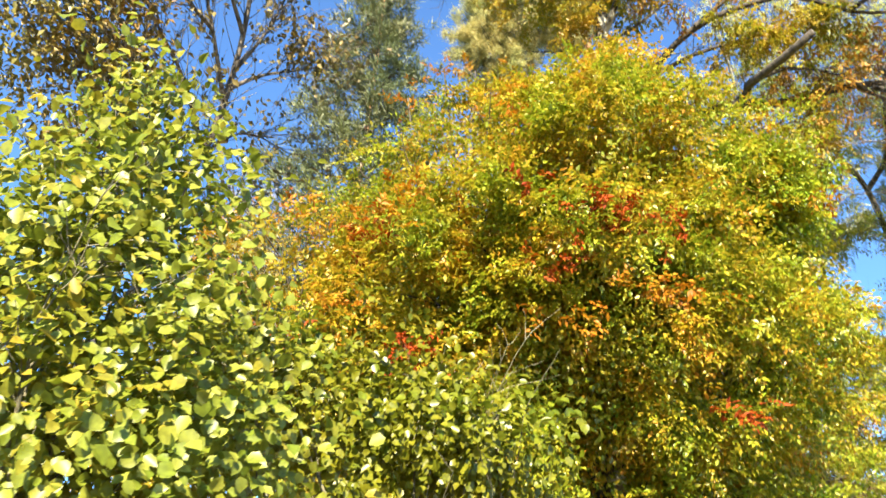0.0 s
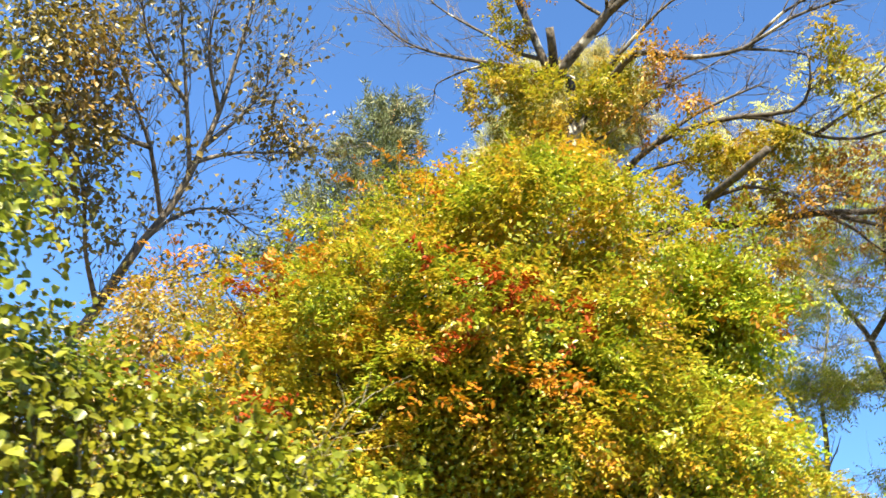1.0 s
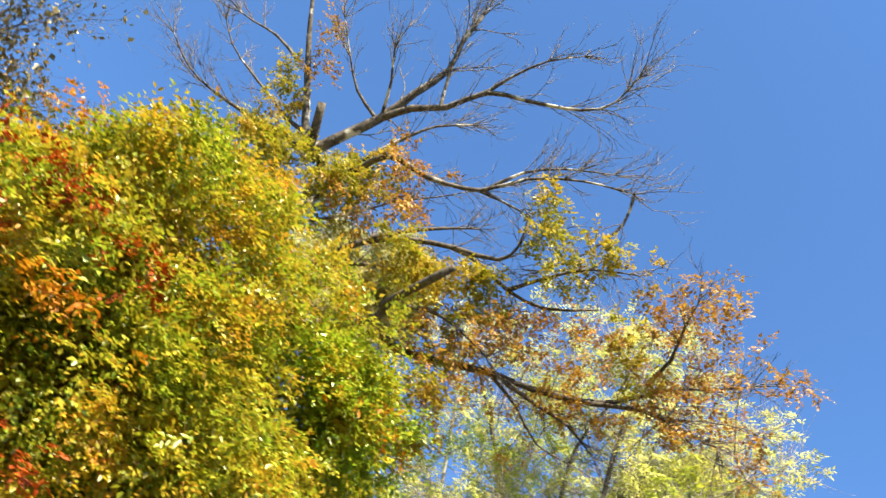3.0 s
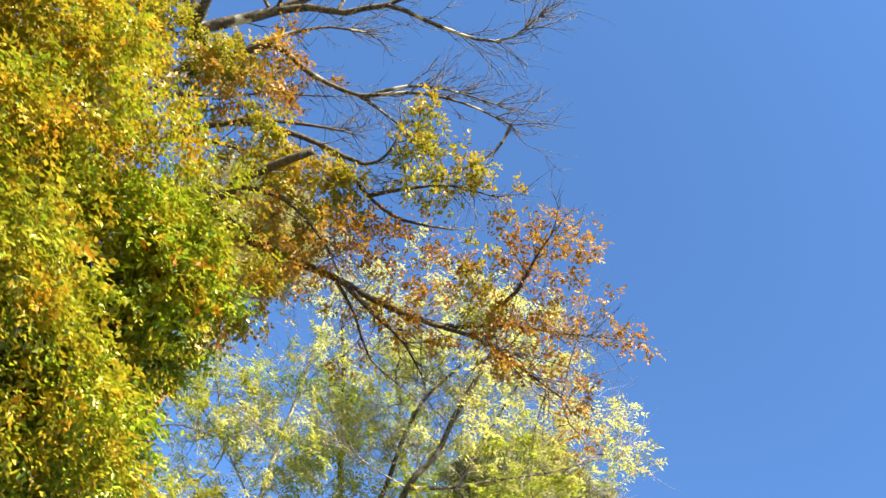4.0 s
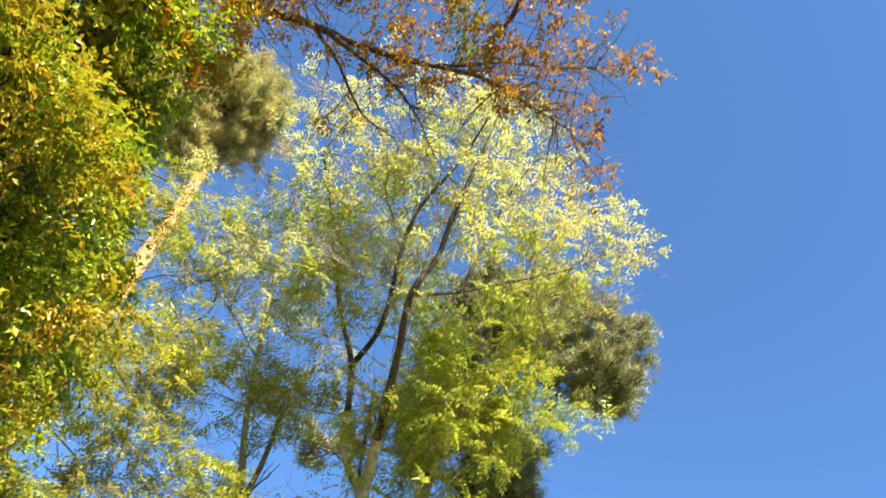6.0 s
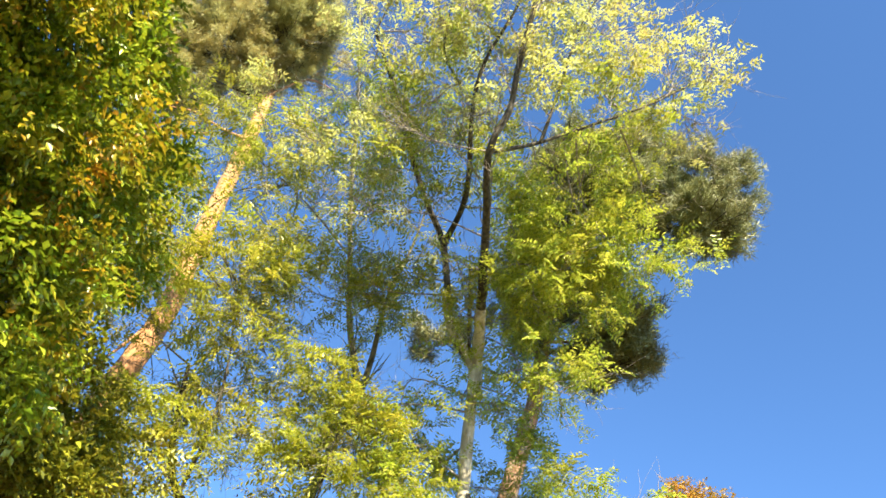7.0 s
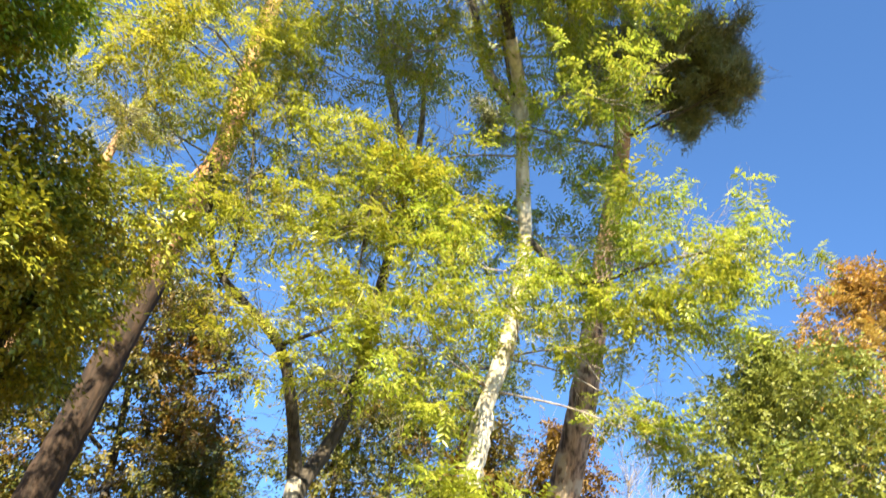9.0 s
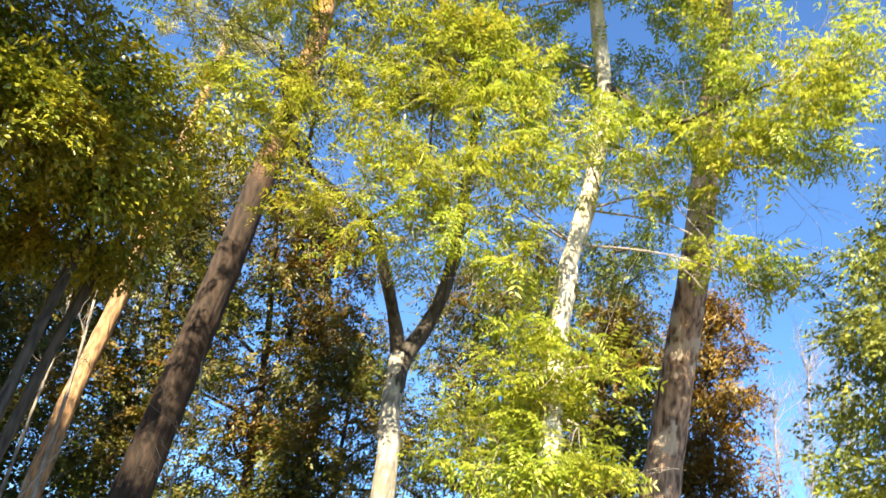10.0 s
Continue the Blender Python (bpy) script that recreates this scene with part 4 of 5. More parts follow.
# ---- conifers ----
def build_spruce():
    rng = np.random.default_rng(51)
    base = (-2.43, 15.19, 10.15)
    t = tree("grey-green pine standing behind the broad tree", (base[0], base[1]))
    b = np.array(foot(t))
    top = np.array((-1.35, 12.50, 14.03))
    line = stem(t, [b, (b + top) / 2, top], 0.22, 0.02, B_PINE_LOW, rng, "trunk", 9)
    h, heap = Heap(), Heap()
    for k in range(70):
        u = 0.4 + 0.6 * (k / 70)
        p0 = b + (top - b) * u
        a = k * 2.4
        ln = 0.25 + 4.0 * (1 - u) ** 0.8
        end = p0 + np.array([math.cos(a) * ln, math.sin(a) * ln, 0.35 * ln * (u - 0.3)])
        v, f = tube(smooth_line([p0, (p0 + end) / 2 + np.array([0, 0, -0.05]), end], 0.4), 0.03, 0.008, 4)
        h.add(v, f)
        n = int(22 + 90 * (1 - u))
        q = p0 + (end - p0) * rng.uniform(0.3, 1.05, (n, 1)) + rng.normal(0, 0.16 + 0.12 * ln / 2, (n, 3)) * np.array([1, 1, 0.7])
        heap.add(*tufts(rng, q, np.tile(unit(end - p0), (n, 1)), 20, 0.2, 0.012))
    v, f = h.arrays()
    mass("brushwood", v, f, B_DARK, t)
    v, f = heap.arrays()
    part("crown", v, f, M_SPRUCE, t)


build_spruce()


def build_pine(label, base, trunk, r0, r1, limbs, blobs, bark, seed, blades=20, needle=M_NEEDLE):
    """A tall pine: bare trunk, crooked upper limbs, flattened pads of needles."""
    rng = np.random.default_rng(seed)
    t = tree(label, base)
    line = stem(t, [foot(t), *trunk], r0, r1, bark, rng, "trunk", 14, 0.03, flare=0.25)
    h, heap = Heap(), Heap()
    for q0, q1, pts in limbs:
        l2 = stem(t, pts, q0, q1, bark, rng, sides=7, wig=0.008)
        twigs_on(h, l2, q1 * 0.9, rng, 10, 0.8, 2, 0.3, 0.3)
    for c, r, n in blobs:
        # a branch reaches each pad of needles
        near = line[np.argmin(np.linalg.norm(line - np.array(c) + np.array([0, 0, 0.6]), axis=1))]
        v, f = tube(smooth_line([near, (near + np.array(c)) / 2 + rng.normal(0, 0.12, 3), np.array(c)], 0.3), 0.035, 0.012, 5)
        h.add(v, f)
        twigs_on(h, smooth_line([near, np.array(c)], 0.2), 0.012, rng, 10, 0.6 + max(r) * 0.4, 2, 0.3, 0.4)
        p, w = shoots(h, rng, c, np.array(r) * 1.02, int(n * 1.7))
        heap.add(*tufts(rng, p, w, blades, 0.17, 0.0085))
    v, f = h.arrays()
    mass("brushwood", v, f, B_DARK, t)
    v, f = heap.arrays()
    part("crown", v, f, needle, t)
    return t


K_TRUNK = [(3.42, 18.0, 0.2), (3.55, 17.98, 2.2), (3.71, 17.94, 3.97), (3.87, 17.88, 5.67), (4.05, 17.72, 7.1), (4.35, 17.47, 9.56), (4.28, 17.42, 11.24), (4.16, 17.35, 14.03), (4.12, 17.39, 15.15), (3.93, 17.93, 17.53), (3.83, 17.83, 18.83), (3.57, 17.47, 20.25)]
build_pine("tall pine with orange upper bark leaning over the clearing", (3.4, 18.0), K_TRUNK, 0.33, 0.12,
           ((0.035, 0.012, [(4.17, 17.36, 9.21), (3.94, 17.32, 8.55), (3.71, 17.36, 8.2), (3.4, 17.15, 8.14)]), (0.05, 0.015, [(4.12, 17.39, 15.15), (3.48, 17.69, 15.46), (2.61, 17.87, 15.81), (1.94, 18.08, 15.83)]), (0.045, 0.015, [(3.21, 17.68, 15.1), (2.66, 17.95, 15.1), (2.06, 18.03, 15.23)]),
            (0.05, 0.015, [(3.89, 17.89, 17.56), (4.23, 17.71, 18.04), (4.66, 17.51, 18.51), (5.31, 17.63, 18.74)])),
           (((2.32, 17.91, 18.58), (1.8, 1.68, 0.96), 1000), ((3.75, 17.3, 19.52), (1.56, 1.56, 0.96), 1000), ((2.4, 17.3, 20.0), (1.8, 1.6, 0.85), 900), ((4.2, 16.9, 20.1), (0.75, 0.9, 0.6), 260), ((1.19, 18.02, 17.66), (1.2, 1.08, 0.96), 575), ((1.78, 18.26, 16.61), (0.9, 0.84, 0.6), 300), ((3.6, 16.9, 20.9), (0.9, 0.9, 0.6), 350), ((3.34, 17.78, 17.9), (0.84, 0.84, 0.48), 275), ((4.15, 17.32, 18.7), (0.55, 0.6, 0.35), 110), ((1.0, 18.0, 18.6), (1.0, 0.9, 0.7), 400)),
           B_PINE, 61, 24)
L_TRUNK = [(10.75, 18.0, 1.5), (10.95, 17.7, 3.8), (11.15, 17.05, 6.0), (11.22, 16.4, 8.2), (11.3, 15.8, 10.1), (11.12, 15.18, 11.90), (11.20, 14.47, 13.21), (11.48, 13.77, 14.41)]
build_pine("tall pine with a thick plated trunk and dark crown", (10.55, 18.4), L_TRUNK, 0.36, 0.08,
           ((0.05, 0.015, [(11.11, 14.90, 12.32), (11.21, 13.83, 13.17), (12.03, 13.00, 13.11), (12.59, 12.64, 12.79)]), (0.05, 0.015, [(11.07, 14.73, 12.49), (10.54, 14.57, 13.41), (10.43, 14.06, 14.36)]), (0.04, 0.012, [(11.05, 15.49, 11.02), (11.76, 15.14, 11.15), (12.54, 14.70, 11.11)])),
           (((12.64, 12.11, 13.37), (0.95, 0.9, 0.7), 300), ((11.86, 12.74, 13.64), (1.0, 1.0, 0.8), 320), ((10.93, 13.67, 13.93), (1.1, 1.1, 0.9), 360), ((13.14, 12.30, 12.69), (0.5, 0.5, 0.35), 100), ((11.90, 14.78, 11.72), (1.0, 0.9, 0.7), 300), ((12.39, 15.06, 10.84), (0.8, 0.7, 0.45), 200), ((12.68, 14.51, 11.20), (0.4, 0.4, 0.3), 80), ((9.31, 16.26, 10.78), (0.7, 0.7, 0.4), 80), ((10.54, 14.78, 13.23), (0.8, 0.8, 0.7), 200), ((10.54, 15.44, 11.77), (0.7, 0.7, 0.6), 160), ((11.21, 12.84, 14.62), (0.8, 0.8, 0.5), 180),
            ((10.87, 12.51, 12.44), (0.9, 0.9, 0.6), 240), ((10.48, 13.56, 12.28), (0.8, 0.8, 0.6), 220), ((10.69, 15.3, 10.93), (0.55, 0.5, 0.45), 110), ((12.09, 12.12, 11.89), (0.75, 0.8, 0.6), 240), ((12.46, 11.61, 11.76), (0.6, 0.6, 0.5), 170), ((12.09, 14.14, 11.1), (0.7, 0.7, 0.5), 200), ((12.53, 14.42, 10.56), (0.5, 0.5, 0.35), 110), ((10.08, 12.78, 13.05), (0.8, 0.8, 0.6), 200)),
           B_PINE_LOW, 62, 30, M_NEEDLE_DARK)
build_pine("slim pine with sunlit orange bark", (2.50, 17.23), [(2.40, 17.40, 2.22), (2.33, 17.59, 3.24), (2.30, 17.80, 4.38), (2.18, 18.09, 6.15), (2.03, 18.35, 8.19), (1.89, 18.73, 10.85)], 0.17, 0.08, (),
           (((1.82, 18.69, 11.12), (1.2, 1.2, 0.8), 160),), bark_material("bark_slim_pine", (0.17, 0.095, 0.05), (0.46, 0.27, 0.14), (7, 7, 1.8), 0.8), 63)


# ---- the light-green trees with feathered leaves ----
def build_feather(label, base, trunk, limbs, blobs, bark, seed, pale=(), r0=0.17, r1=0.1, trunk_bark=None, leafage=M_PINNATE):
    rng = np.random.default_rng(seed)
    t = tree(label, base)
    b = foot(t)
    main = stem(t, [b, *trunk], r0, r1, trunk_bark or B_PALE, rng, "trunk", 12, 0.05, flare=0.3)
    h = Heap()
    lines = [main]
    for q0, q1, pts, mat in limbs:
        line = stem(t, pts, q0, q1, mat, rng, sides=8, wig=0.004)
        lines.append(line)
        if mat is not B_ASH:
            twigs_on(h, line, max(0.01, q1 * 0.8), rng, 12, 0.9, 2, 0.25, 0.25)
    every = np.vstack(lines)
    heap, light, tips = Heap(), Heap(), []
    for c, r, n in blobs:
        c = np.array(c)
        # boughs hang from wood above them
        near = every[np.argmin(np.linalg.norm(every - c, axis=1) + 1.2 * np.maximum(0, c[2] + 0.3 - every[:, 2]))]
        line = smooth_line([near, (near + c) / 2 + rng.normal(0, 0.2, 3) + np.array([0, 0, 0.14 * np.linalg.norm(c - near)]), c], 0.2)
        v, f = tube(line, 0.017, 0.006, 5)
        h.add(v, f)
        twigs_on(h, line, 0.01, rng, 8, 0.5 + 0.5 * max(r), 2, 0.1, 0.4)
        p, w = rosettes(rng, c, np.array(r) * 1.1, int(n * 2.3))
        heap.add(*fronds(rng, p, w))
        pick = rng.permutation(len(p))[:8]
        tips.append((p[pick], w[pick]))
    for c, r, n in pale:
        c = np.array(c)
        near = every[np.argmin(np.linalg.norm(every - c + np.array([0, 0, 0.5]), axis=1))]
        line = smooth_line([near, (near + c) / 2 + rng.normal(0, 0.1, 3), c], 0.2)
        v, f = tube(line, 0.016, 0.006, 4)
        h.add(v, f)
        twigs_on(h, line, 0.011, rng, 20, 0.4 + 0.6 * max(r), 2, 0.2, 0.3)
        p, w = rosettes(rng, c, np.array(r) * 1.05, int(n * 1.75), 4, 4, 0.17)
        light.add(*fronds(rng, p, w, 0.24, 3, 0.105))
    v, f = h.arrays()
    mass("brushwood", v, f, bark, t)
    v, f = heap.arrays()
    crown = part("crown", v, f, leafage, t)
    p, w = (np.vstack(a)[:300] for a in zip(*tips))
    leaf_parts(crown, frond_meshes(leafage), p, w, 0.8, rng, 0.5, 0.0)
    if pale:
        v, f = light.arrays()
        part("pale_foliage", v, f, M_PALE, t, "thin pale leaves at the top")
    return t


slender = build_feather("slender forked tree with feathered light-green leaves", (9.3, 14.4),
              [(9.3, 14.3, 1.5), (9.26, 14.81, 3.36), (9.28, 14.59, 4.02), (9.47, 14.43, 5.06), (9.54, 14.26, 6.27), (9.39, 14.01, 7.17), (9.22, 13.72, 8.15), (9.15, 13.6, 8.5)],
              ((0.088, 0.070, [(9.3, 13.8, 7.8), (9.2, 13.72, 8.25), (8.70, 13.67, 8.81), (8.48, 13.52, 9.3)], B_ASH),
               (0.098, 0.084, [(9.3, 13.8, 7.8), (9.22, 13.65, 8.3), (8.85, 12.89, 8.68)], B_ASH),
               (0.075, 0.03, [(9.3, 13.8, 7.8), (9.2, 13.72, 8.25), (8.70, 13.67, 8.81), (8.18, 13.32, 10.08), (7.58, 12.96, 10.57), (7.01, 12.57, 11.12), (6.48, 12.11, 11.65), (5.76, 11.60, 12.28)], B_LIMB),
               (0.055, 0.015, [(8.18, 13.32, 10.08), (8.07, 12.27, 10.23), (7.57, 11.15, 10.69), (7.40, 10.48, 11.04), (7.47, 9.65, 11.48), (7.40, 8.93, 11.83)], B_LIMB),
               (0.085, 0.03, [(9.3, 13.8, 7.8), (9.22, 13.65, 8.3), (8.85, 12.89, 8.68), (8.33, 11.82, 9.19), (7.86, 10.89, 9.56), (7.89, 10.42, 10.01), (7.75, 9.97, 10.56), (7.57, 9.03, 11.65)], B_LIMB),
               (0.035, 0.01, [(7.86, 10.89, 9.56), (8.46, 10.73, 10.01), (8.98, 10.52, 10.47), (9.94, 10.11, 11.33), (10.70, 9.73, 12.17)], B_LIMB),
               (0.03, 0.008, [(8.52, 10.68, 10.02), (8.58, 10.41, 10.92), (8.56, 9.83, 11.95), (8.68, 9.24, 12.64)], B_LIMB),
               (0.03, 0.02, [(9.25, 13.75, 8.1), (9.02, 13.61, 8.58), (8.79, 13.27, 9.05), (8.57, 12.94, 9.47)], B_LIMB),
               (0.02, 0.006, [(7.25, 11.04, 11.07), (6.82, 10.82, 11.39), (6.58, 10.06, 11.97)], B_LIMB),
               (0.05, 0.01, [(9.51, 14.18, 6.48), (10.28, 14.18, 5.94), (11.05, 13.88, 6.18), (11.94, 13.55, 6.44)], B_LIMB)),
              (((6.39, 12.18, 9.69), (0.5, 0.5, 0.5), 26), ((7.01, 11.13, 10.63), (0.5, 0.5, 0.5), 26), ((8.57, 10.91, 9.98), (0.5, 0.5, 0.5), 26), ((9.21, 9.67, 10.75), (0.5, 0.5, 0.5), 24), ((10.91, 13.89, 6.07), (1.0, 0.9, 0.75), 170), ((11.61, 13.61, 6.39), (0.75, 0.7, 0.6), 110), ((10.37, 14.60, 7.02), (0.7, 0.7, 0.6), 100), ((11.09, 14.02, 5.45), (0.95, 0.8, 0.5), 130), ((11.92, 13.75, 5.88), (0.4, 0.5, 0.4), 50), ((10.31, 14.77, 5.81), (0.6, 0.6, 0.5), 70),
               ((8.97, 12.13, 9.24), (0.5, 0.6, 0.6), 95), ((9.62, 12.05, 9.31), (0.7, 0.6, 0.6), 150), ((10.31, 11.85, 9.43), (0.6, 0.6, 0.4), 110), ((9.9, 11.7, 10.1), (0.6, 0.6, 0.5), 90), ((10.97, 11.58, 9.85), (0.4, 0.4, 0.3), 34), ((10.04, 11.20, 11.12), (0.9, 0.8, 0.5), 80), ((9.53, 12.48, 8.65), (0.6, 0.6, 0.5), 60), ((10.18, 12.75, 7.66), (0.5, 0.5, 0.4), 50),
               ((8.34, 14.13, 5.87), (0.8, 0.8, 0.6), 90), ((9.04, 15.05, 6.92), (0.6, 0.6, 0.6), 90), ((8.35, 14.23, 5.02), (0.8, 0.7, 0.55), 90), ((9.13, 14.94, 5.30), (0.6, 0.6, 0.4), 70), ((7.29, 14.33, 6.21), (0.8, 0.7, 0.6), 70), ((7.62, 14.14, 7.11), (0.7, 0.7, 0.6), 70), ((7.84, 14.04, 4.12), (0.5, 0.5, 0.4), 50), ((8.60, 13.88, 3.99), (0.5, 0.5, 0.35), 50),
               ((10.79, 14.41, 4.52), (0.35, 0.35, 0.3), 30), ((11.11, 14.43, 4.34), (0.3, 0.3, 0.3), 24), ((11.40, 14.48, 4.07), (0.28, 0.28, 0.25), 22), ((9.21, 14.32, 2.70), (0.45, 0.4, 0.45), 80), ((9.43, 14.41, 2.12), (0.4, 0.4, 0.4), 60), ((9.43, 13.76, 4.97), (0.35, 0.35, 0.3), 36), ((8.95, 14.48, 2.55), (0.5, 0.5, 0.5), 80), ((8.79, 14.46, 1.93), (0.4, 0.5, 0.5), 70), ((9.24, 14.48, 1.89), (0.4, 0.5, 0.4), 60), ((9.63, 14.51, 1.74), (0.5, 0.4, 0.3), 40), ((8.35, 14.24, 7.36), (0.8, 0.7, 0.5), 100), ((7.57, 13.98, 9.27), (0.45, 0.5, 0.5), 50), ((6.81, 10.60, 11.41), (0.35, 0.4, 0.35), 26), ((6.58, 13.20, 10.46), (0.4, 0.4, 0.36), 44), ((6.73, 12.60, 11.44), (0.4, 0.4, 0.36), 44), ((7.47, 12.40, 10.33), (0.4, 0.4, 0.36), 44), ((9.08, 13.00, 8.74), (0.42, 0.42, 0.38), 60), ((9.08, 12.60, 9.90), (0.42, 0.42, 0.38), 56), ((7.64, 11.80, 11.94), (0.4, 0.4, 0.36), 44), ((7.29, 13.60, 8.97), (0.38, 0.38, 0.34), 40), ((9.01, 12.20, 11.01), (0.42, 0.42, 0.38), 50), ((8.24, 12.80, 9.19), (0.34, 0.34, 0.34), 32), ((5.84, 12.20, 11.91), (0.4, 0.4, 0.36), 40), ((9.92, 13.00, 9.19), (0.42, 0.42, 0.38), 60), ((10.14, 12.60, 10.39), (0.42, 0.42, 0.38), 56), ((5.62, 13.40, 11.28), (0.4, 0.4, 0.36), 40), ((8.31, 11.90, 11.25), (0.4, 0.4, 0.36), 46), ((9.70, 13.60, 7.75), (0.42, 0.42, 0.36), 42), ((10.23, 13.80, 8.50), (0.42, 0.42, 0.36), 46), ((10.12, 14.20, 7.72), (0.36, 0.4, 0.34), 34), ((10.55, 13.60, 8.68), (0.4, 0.4, 0.34), 40), ((10.50, 12.00, 12.29), (0.42, 0.42, 0.36), 46), ((6.88, 11.50, 12.50), (0.4, 0.4, 0.36), 40)),
              B_TWIG, 71,
              (((5.54, 12.16, 9.72), (0.6, 0.6, 0.5), 34), ((6.44, 11.54, 10.12), (0.6, 0.6, 0.5), 30), ((7.62, 10.87, 10.28), (0.5, 0.5, 0.5), 24), ((6.82, 12.46, 9.21), (0.6, 0.6, 0.6), 40), ((6.27, 11.29, 11.74), (1.0, 1.0, 1.0), 170), ((7.03, 10.14, 11.64), (1.1, 1.0, 0.9), 180), ((7.89, 9.57, 11.78), (1.1, 1.0, 1.0), 190), ((8.94, 9.59, 11.96), (1.0, 1.0, 0.9), 150), ((10.22, 9.85, 12.08), (0.9, 0.9, 0.7), 120), ((10.71, 9.56, 12.48), (0.5, 0.5, 0.4), 40), ((8.38, 10.27, 11.05), (1.0, 0.9, 0.8), 130), ((6.97, 12.22, 11.02), (0.9, 0.8, 0.8), 120), ((7.14, 9.40, 12.22), (1.1, 1.0, 0.7), 130), ((5.55, 10.80, 12.53), (0.7, 0.7, 0.6), 70), ((8.50, 8.98, 12.79), (0.8, 0.8, 0.5), 70), ((7.57, 11.60, 10.62), (0.5, 0.6, 0.6), 50), ((10.94, 10.22, 11.80), (0.6, 0.6, 0.4), 50)), 0.15, 0.08, B_ASH, M_PINNATE_GREEN)


def broken_stub(parent, foot_at, head, r):
    """A torn-off stem: a short thick tube with splintered wood at the top."""
    rng = np.random.default_rng(77)
    foot_at, head = np.array(foot_at), np.array(head)
    h = Heap()
    h.add(*tube(smooth_line([foot_at, (foot_at + head) / 2, head], 0.06), r, r * 0.85, 10, 0.07, rng))
    for k in range(7):
        a = k * 0.9
        p = head + r * 0.6 * np.array([math.cos(a), math.sin(a), 0]) - unit(head - foot_at) * 0.06
        h.add(*tube(np.array([p, p + np.array([0.02, 0, 0.07]), p + np.array([rng.normal(0, 0.03), rng.normal(0, 0.03), 0.13 + 0.16 * rng.random()])]), r * 0.38, 0.004, 4))
    v, f = h.arrays()
    part("broken_stub", v, f, B_SPLIT, parent, "splintered pale torn stub")


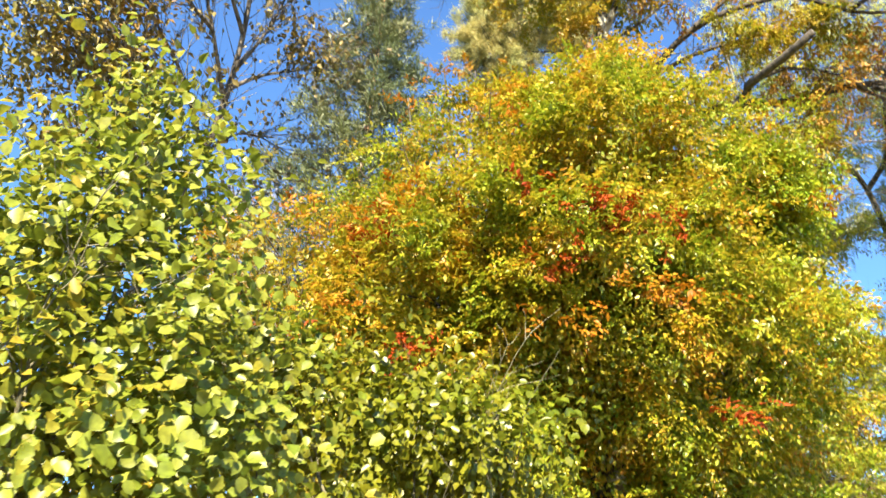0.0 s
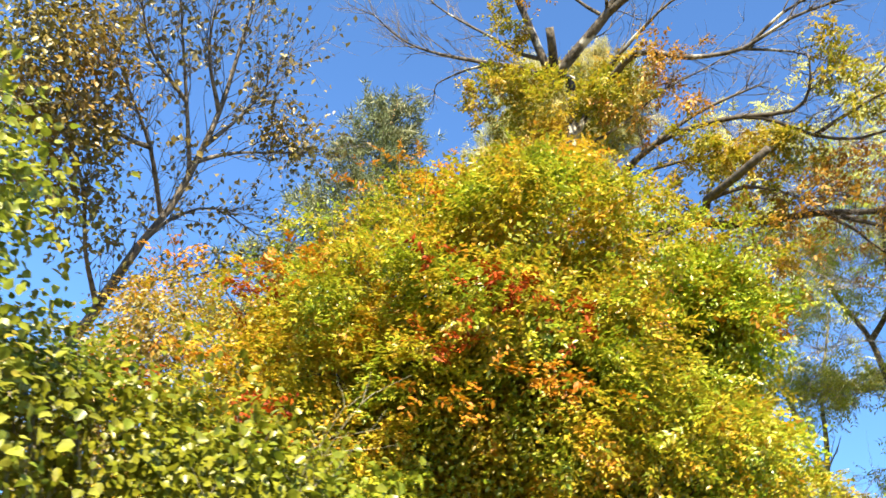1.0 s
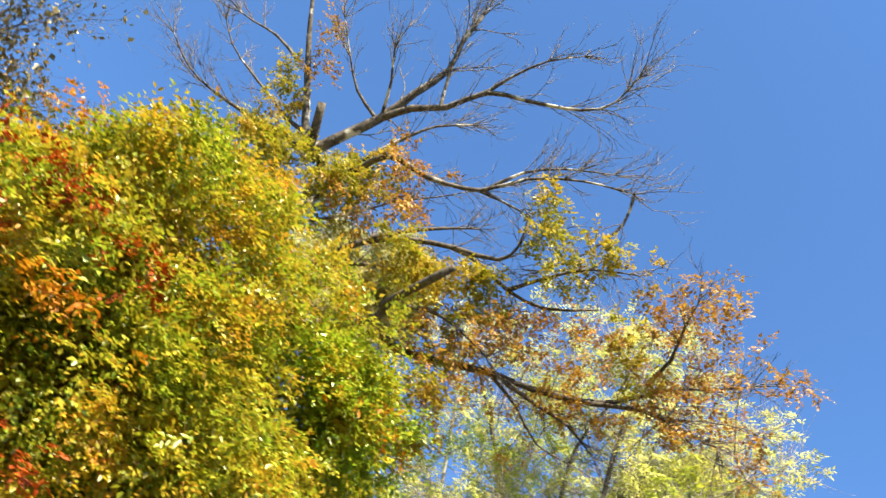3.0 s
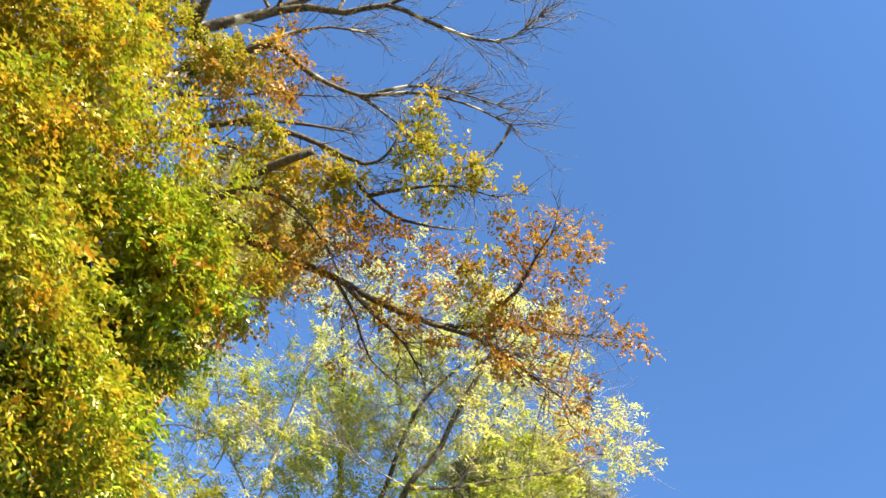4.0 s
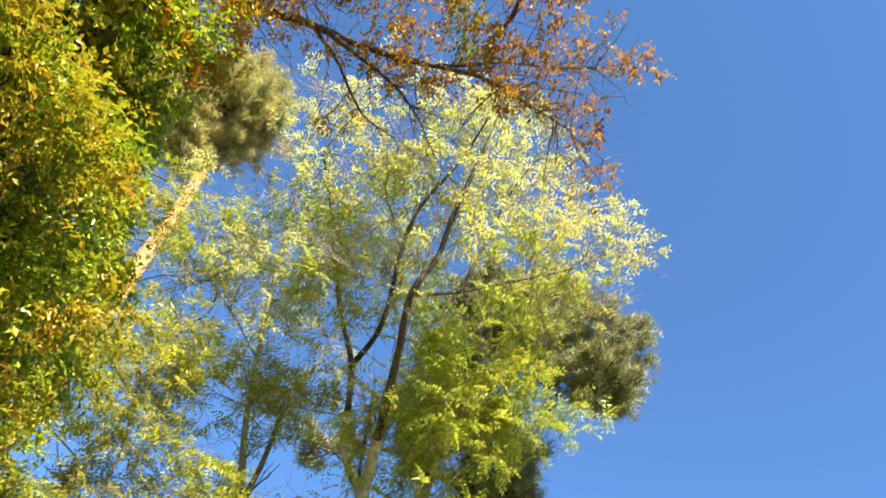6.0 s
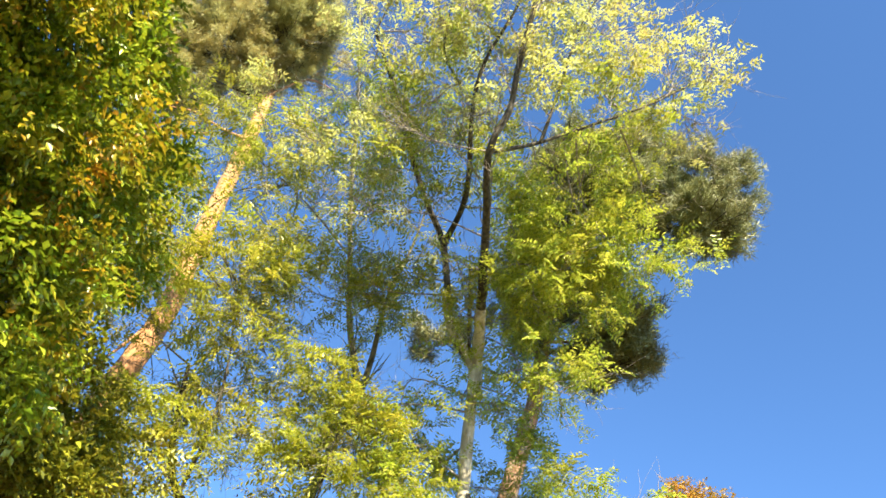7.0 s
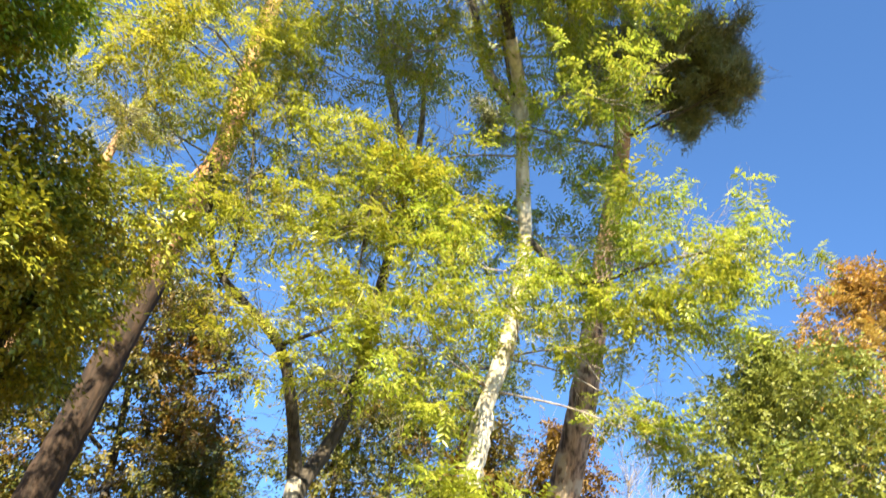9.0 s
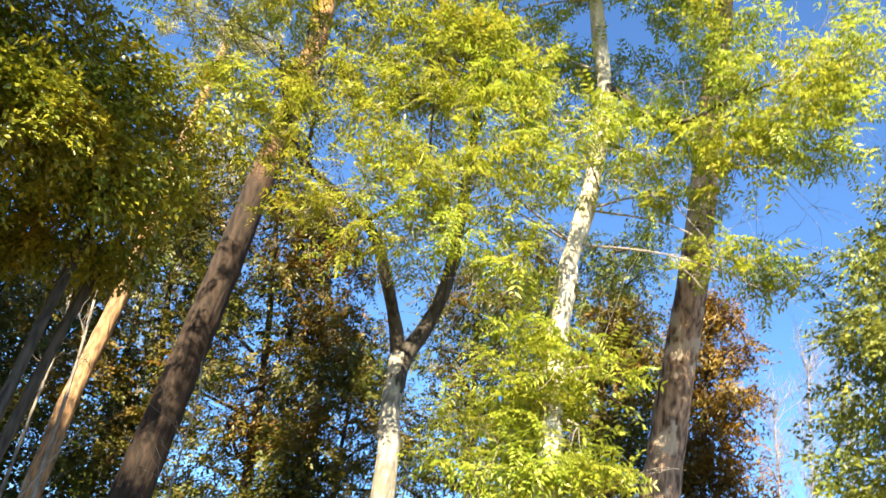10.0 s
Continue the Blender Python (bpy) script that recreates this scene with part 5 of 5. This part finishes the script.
broken_stub(slender, (9.26, 14.67, 3.29), (9.32, 14.46, 3.95), 0.12)
build_feather("pale-barked tree forking low, with feathered yellow-green leaves", (7.55, 16.2),
              [(7.49, 15.89, 1.77), (7.34, 16.16, 2.65), (7.24, 16.46, 3.58)],
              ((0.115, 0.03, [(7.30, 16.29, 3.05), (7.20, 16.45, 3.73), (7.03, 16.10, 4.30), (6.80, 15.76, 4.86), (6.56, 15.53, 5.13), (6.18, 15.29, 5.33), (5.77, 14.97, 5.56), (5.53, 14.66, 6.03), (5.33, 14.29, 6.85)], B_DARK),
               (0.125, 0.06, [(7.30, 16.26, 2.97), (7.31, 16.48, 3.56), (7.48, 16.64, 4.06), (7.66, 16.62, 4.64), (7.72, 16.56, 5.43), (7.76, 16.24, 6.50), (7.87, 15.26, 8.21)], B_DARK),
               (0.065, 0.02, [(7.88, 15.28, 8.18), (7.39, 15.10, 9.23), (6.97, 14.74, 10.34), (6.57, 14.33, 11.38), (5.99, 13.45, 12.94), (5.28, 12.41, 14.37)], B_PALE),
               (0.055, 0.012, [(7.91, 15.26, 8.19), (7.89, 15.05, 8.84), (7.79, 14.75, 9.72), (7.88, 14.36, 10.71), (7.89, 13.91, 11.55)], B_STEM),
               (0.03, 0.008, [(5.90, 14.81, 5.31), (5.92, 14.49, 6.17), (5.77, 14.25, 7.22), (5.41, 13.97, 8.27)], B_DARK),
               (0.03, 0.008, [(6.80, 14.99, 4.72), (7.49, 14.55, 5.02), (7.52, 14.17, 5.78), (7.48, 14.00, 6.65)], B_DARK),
               (0.025, 0.008, [(6.88, 14.70, 10.40), (6.34, 14.38, 10.50), (5.52, 14.00, 10.64)], B_PALE)),
              (((5.74, 14.39, 8.56), (0.75, 0.7, 0.6), 90), ((6.23, 14.27, 9.02), (0.6, 0.6, 0.5), 50), ((3.78, 16.13, 9.49), (0.7, 0.7, 0.6), 70), ((6.26, 14.66, 7.71), (0.8, 0.7, 0.6), 90), ((5.53, 14.19, 9.58), (0.6, 0.6, 0.5), 50), ((3.57, 15.50, 11.51), (0.8, 0.7, 0.6), 80), ((4.89, 13.83, 11.09), (0.6, 0.6, 0.6), 60), ((7.52, 14.69, 9.46), (0.5, 0.5, 0.5), 50), ((7.69, 14.51, 9.89), (0.5, 0.5, 0.5), 50),
               ((5.63, 14.34, 6.38), (0.45, 0.5, 0.5), 40), ((6.45, 14.49, 6.29), (0.8, 0.7, 0.5), 90), ((7.26, 14.38, 6.79), (0.7, 0.6, 0.4), 80), ((5.84, 14.34, 5.70), (0.4, 0.4, 0.35), 34), ((5.73, 14.53, 4.94), (0.4, 0.4, 0.4), 30), ((7.18, 13.93, 4.51), (0.5, 0.5, 0.4), 50), ((8.25, 14.09, 6.72), (0.7, 0.6, 0.4), 80), ((8.07, 13.79, 4.63), (0.6, 0.6, 0.4), 60), ((6.55, 14.26, 4.27), (0.4, 0.4, 0.4), 30), ((5.95, 14.19, 6.33), (0.5, 0.5, 0.4), 40), ((5.08, 13.58, 7.27), (0.4, 0.45, 0.4), 26), ((5.09, 13.42, 10.12), (0.5, 0.5, 0.4), 34), ((3.47, 12.53, 6.77), (0.7, 0.7, 0.5), 80), ((4.12, 12.96, 7.21), (0.7, 0.7, 0.5), 80), ((4.81, 13.04, 7.77), (0.7, 0.7, 0.5), 70), ((4.95, 14.24, 6.49), (0.4, 0.4, 0.35), 30), ((4.16, 13.21, 11.25), (0.6, 0.6, 0.5), 60), ((5.04, 14.04, 5.85), (0.5, 0.5, 0.45), 50), ((3.82, 13.68, 8.21), (0.35, 0.35, 0.45), 32), ((4.42, 13.87, 6.94), (0.4, 0.4, 0.45), 40), ((5.89, 13.89, 8.67), (0.5, 0.5, 0.5), 50), ((6.93, 14.09, 7.55), (0.5, 0.5, 0.4), 46), ((7.11, 13.86, 9.34), (0.4, 0.4, 0.4), 30), ((6.14, 14.27, 7.72), (0.5, 0.5, 0.4), 46), ((7.40, 14.75, 4.41), (0.4, 0.4, 0.3), 40), ((7.45, 14.12, 6.04), (0.6, 0.6, 0.5), 60), ((5.30, 14.0, 7.45), (0.45, 0.45, 0.4), 36)),
              B_STEM, 72,
              (((5.98, 13.21, 12.62), (0.7, 0.7, 0.9), 60), ((5.57, 12.27, 13.75), (0.7, 0.7, 0.8), 50), ((6.10, 14.29, 11.17), (0.7, 0.7, 0.6), 50), ((6.95, 14.02, 11.34), (0.6, 0.6, 0.7), 60), ((8.04, 14.28, 10.60), (0.5, 0.5, 0.6), 40), ((5.23, 14.32, 10.60), (0.8, 0.7, 0.8), 50), ((4.28, 13.91, 12.27), (0.6, 0.6, 0.6), 50)), 0.19, 0.115)


# ---- woods behind ----
def build_woods(label, base, top, radius, mat, seed, n, leaf=0.16, bark=B_DARK, low=0.25, per=10, group=""):
    """A tree of the woods behind: trunk, limbs and a lumpy crown of many leaves."""
    rng = np.random.default_rng(seed)
    t = tree(label, base, group=group)
    b = np.array(foot(t))
    top = np.array(top)
    stem(t, [b, (b + top) / 2 + rng.normal(0, 0.2, 3) * (1, 1, 0), top], 0.02 * (top[2] - b[2]) * 0.7, 0.03, bark, rng, "trunk", 9, flare=0.3)
    h, heap = Heap(), Heap()
    for k in range(26):
        u = low + (1 - low) * (k / 26)
        p0 = b + (top - b) * u
        a = k * 2.4 + seed
        rad = radius * math.sin(math.pi * min(1, 0.25 + 0.75 * (u - low) / (1 - low))) ** 0.6 + 0.3
        c = p0 + np.array([math.cos(a), math.sin(a), 0.25]) * rad * rng.uniform(0.45, 0.85)
        line = smooth_line([p0, (p0 + c) / 2, c], 0.4)
        v, f = tube(line, 0.06, 0.02, 5)
        h.add(v, f)
        twigs_on(h, line, 0.02, rng, 5, rad * 0.5, 1, 0.2, 0.3)
        r = rad * 0.5
        p, w = clustered(rng, c, (r, r, r * 0.7), n, 14, 0.24, 0.3, 0.25)
        heap.add(*twig_leaves(rng, p, w, per, 0.42, leaf, 0.5))
    v, f = h.arrays()
    mass("brushwood", v, f, bark, t)
    v, f = heap.arrays()
    part("crown", v, f, mat, t)
    return t


build_woods("copper-orange autumn tree in the open", (23.4, 26.58), (23.1, 25.53, 16.95), 4.0, M_COPPER, 81, 340, 0.14)
edge = build_woods("green tree at the wood's edge with deep-green leaves", (16.4, 20.92), (16.45, 20.89, 9.63), 2.4, M_GREEN, 82, 300, 0.12, B_GREY)
edge_rng = np.random.default_rng(83)
for pts in ([(14.73, 19.16, 4.78), (14.90, 18.97, 5.42), (15.03, 18.79, 5.86), (15.29, 18.65, 6.30)], [(14.90, 18.97, 5.42), (14.85, 18.88, 5.96), (14.73, 18.83, 6.32)], [(15.05, 18.90, 4.77), (15.16, 18.73, 5.48), (15.38, 18.61, 6.05)]):
    stem(edge, pts, 0.026, 0.008, B_TWIG, edge_rng, sides=6, wig=0.006)
for k, (base, top, rad, mat) in enumerate((
        ((3.14, 24.57), (1.45, 23.91, 12.08), 2.6, M_WOODBROWN), ((-0.80, 25.02), (-1.61, 24.56, 10.70), 2.8, M_WOOD), ((-1.12, 22.51), (-1.95, 21.94, 6.74), 2.4, M_WOOD),
        ((7.58, 26.50), (7.03, 26.45, 10.26), 2.6, M_WOOD), ((4.66, 23.98), (3.37, 23.59, 10.24), 1.0, M_WOODBROWN), ((9.23, 28.57), (8.60, 28.56, 12.40), 2.0, M_WOOD), ((1.24, 24.88), (-1.10, 23.77, 11.90), 2.0, M_WOOD), ((10.66, 27.52), (10.74, 27.52, 12.43), 2.2, M_WOODGREEN), ((13.01, 25.19), (12.95, 25.20, 9.64), 0.75, M_BROWN), ((3.91, 28.95), (3.53, 28.85, 8.82), 2.5, M_WOOD), ((-1.16, 20.03), (-2.17, 19.19, 6.22), 2.6, M_WOOD), ((11.0, 25.6), (10.9, 25.4, 9.0), 1.5, M_WOODBROWN))):
    build_woods("woodland tree in mixed green and brown autumn leaf", base, top, rad, mat, 90 + k, 150, 0.115, low=0.06, group="woodland trees behind")


def build_bare(base, top, seed):
    rng = np.random.default_rng(seed)
    t = tree("far bare pale-grey tree", base, group="far bare trees")
    b, top = np.array(foot(t)), np.array(top)
    line = stem(t, [b, (b + top) / 2 + rng.normal(0, 0.3, 3), top], 0.16, 0.04, B_GHOST, rng, "trunk", 7)
    h = Heap()
    twigs_on(h, line, 0.06, rng, 110, 3.0, 2, 0.5, 0.2)
    v, f = h.arrays()
    mass("brushwood", v, f, B_GHOST, t)


build_bare((27.10, 63.85), (27.58, 63.69, 24.97), 101)
build_bare((27.41, 70.02), (26.89, 70.16, 23.65), 102)
build_bare((28.70, 61.20), (28.88, 61.14, 22.46), 103)
build_bare((-10.86, 46.76), (-11.65, 46.57, 30.08), 104)
build_bare((-14.23, 50.02), (-14.76, 49.86, 31.06), 105)


# ---- thin bare saplings among the trunks ----
def build_sapling(points, r, seed):
    rng = np.random.default_rng(seed)
    p, q = np.array(points[0]), np.array(points[1])
    low = p + (p - q) / max(0.05, (q - p)[2]) * (p[2] - ground_z(p[0], p[1]))
    t = tree("thin bare pale sapling", (low[0], low[1]), "sapling", "sapling", "bare saplings")
    line = stem(t, [foot(t), *points], r, r * 0.4, B_TWIG, rng, "stem", 6, wig=0.006)
    h = Heap()
    twigs_on(h, line, r * 0.4, rng, 9, 0.5, 2, 0.4, 0.5)
    v, f = h.arrays()
    mass("brushwood", v, f, B_TWIG, t)


build_sapling([(5.52, 14.77, 1.10), (5.46, 14.86, 1.77), (5.42, 14.95, 2.24), (5.30, 15.00, 2.66)], 0.02, 111)
build_sapling([(4.07, 14.67, 0.97), (4.12, 14.82, 1.33), (4.20, 14.99, 1.72)], 0.018, 112)
build_sapling([(2.81, 16.71, 1.91), (2.64, 16.84, 3.06), (2.44, 16.95, 4.08)], 0.045, 113)
build_sapling([(1.40, 18.18, 2.69), (1.27, 18.33, 3.69), (1.04, 18.42, 4.75)], 0.04, 114)
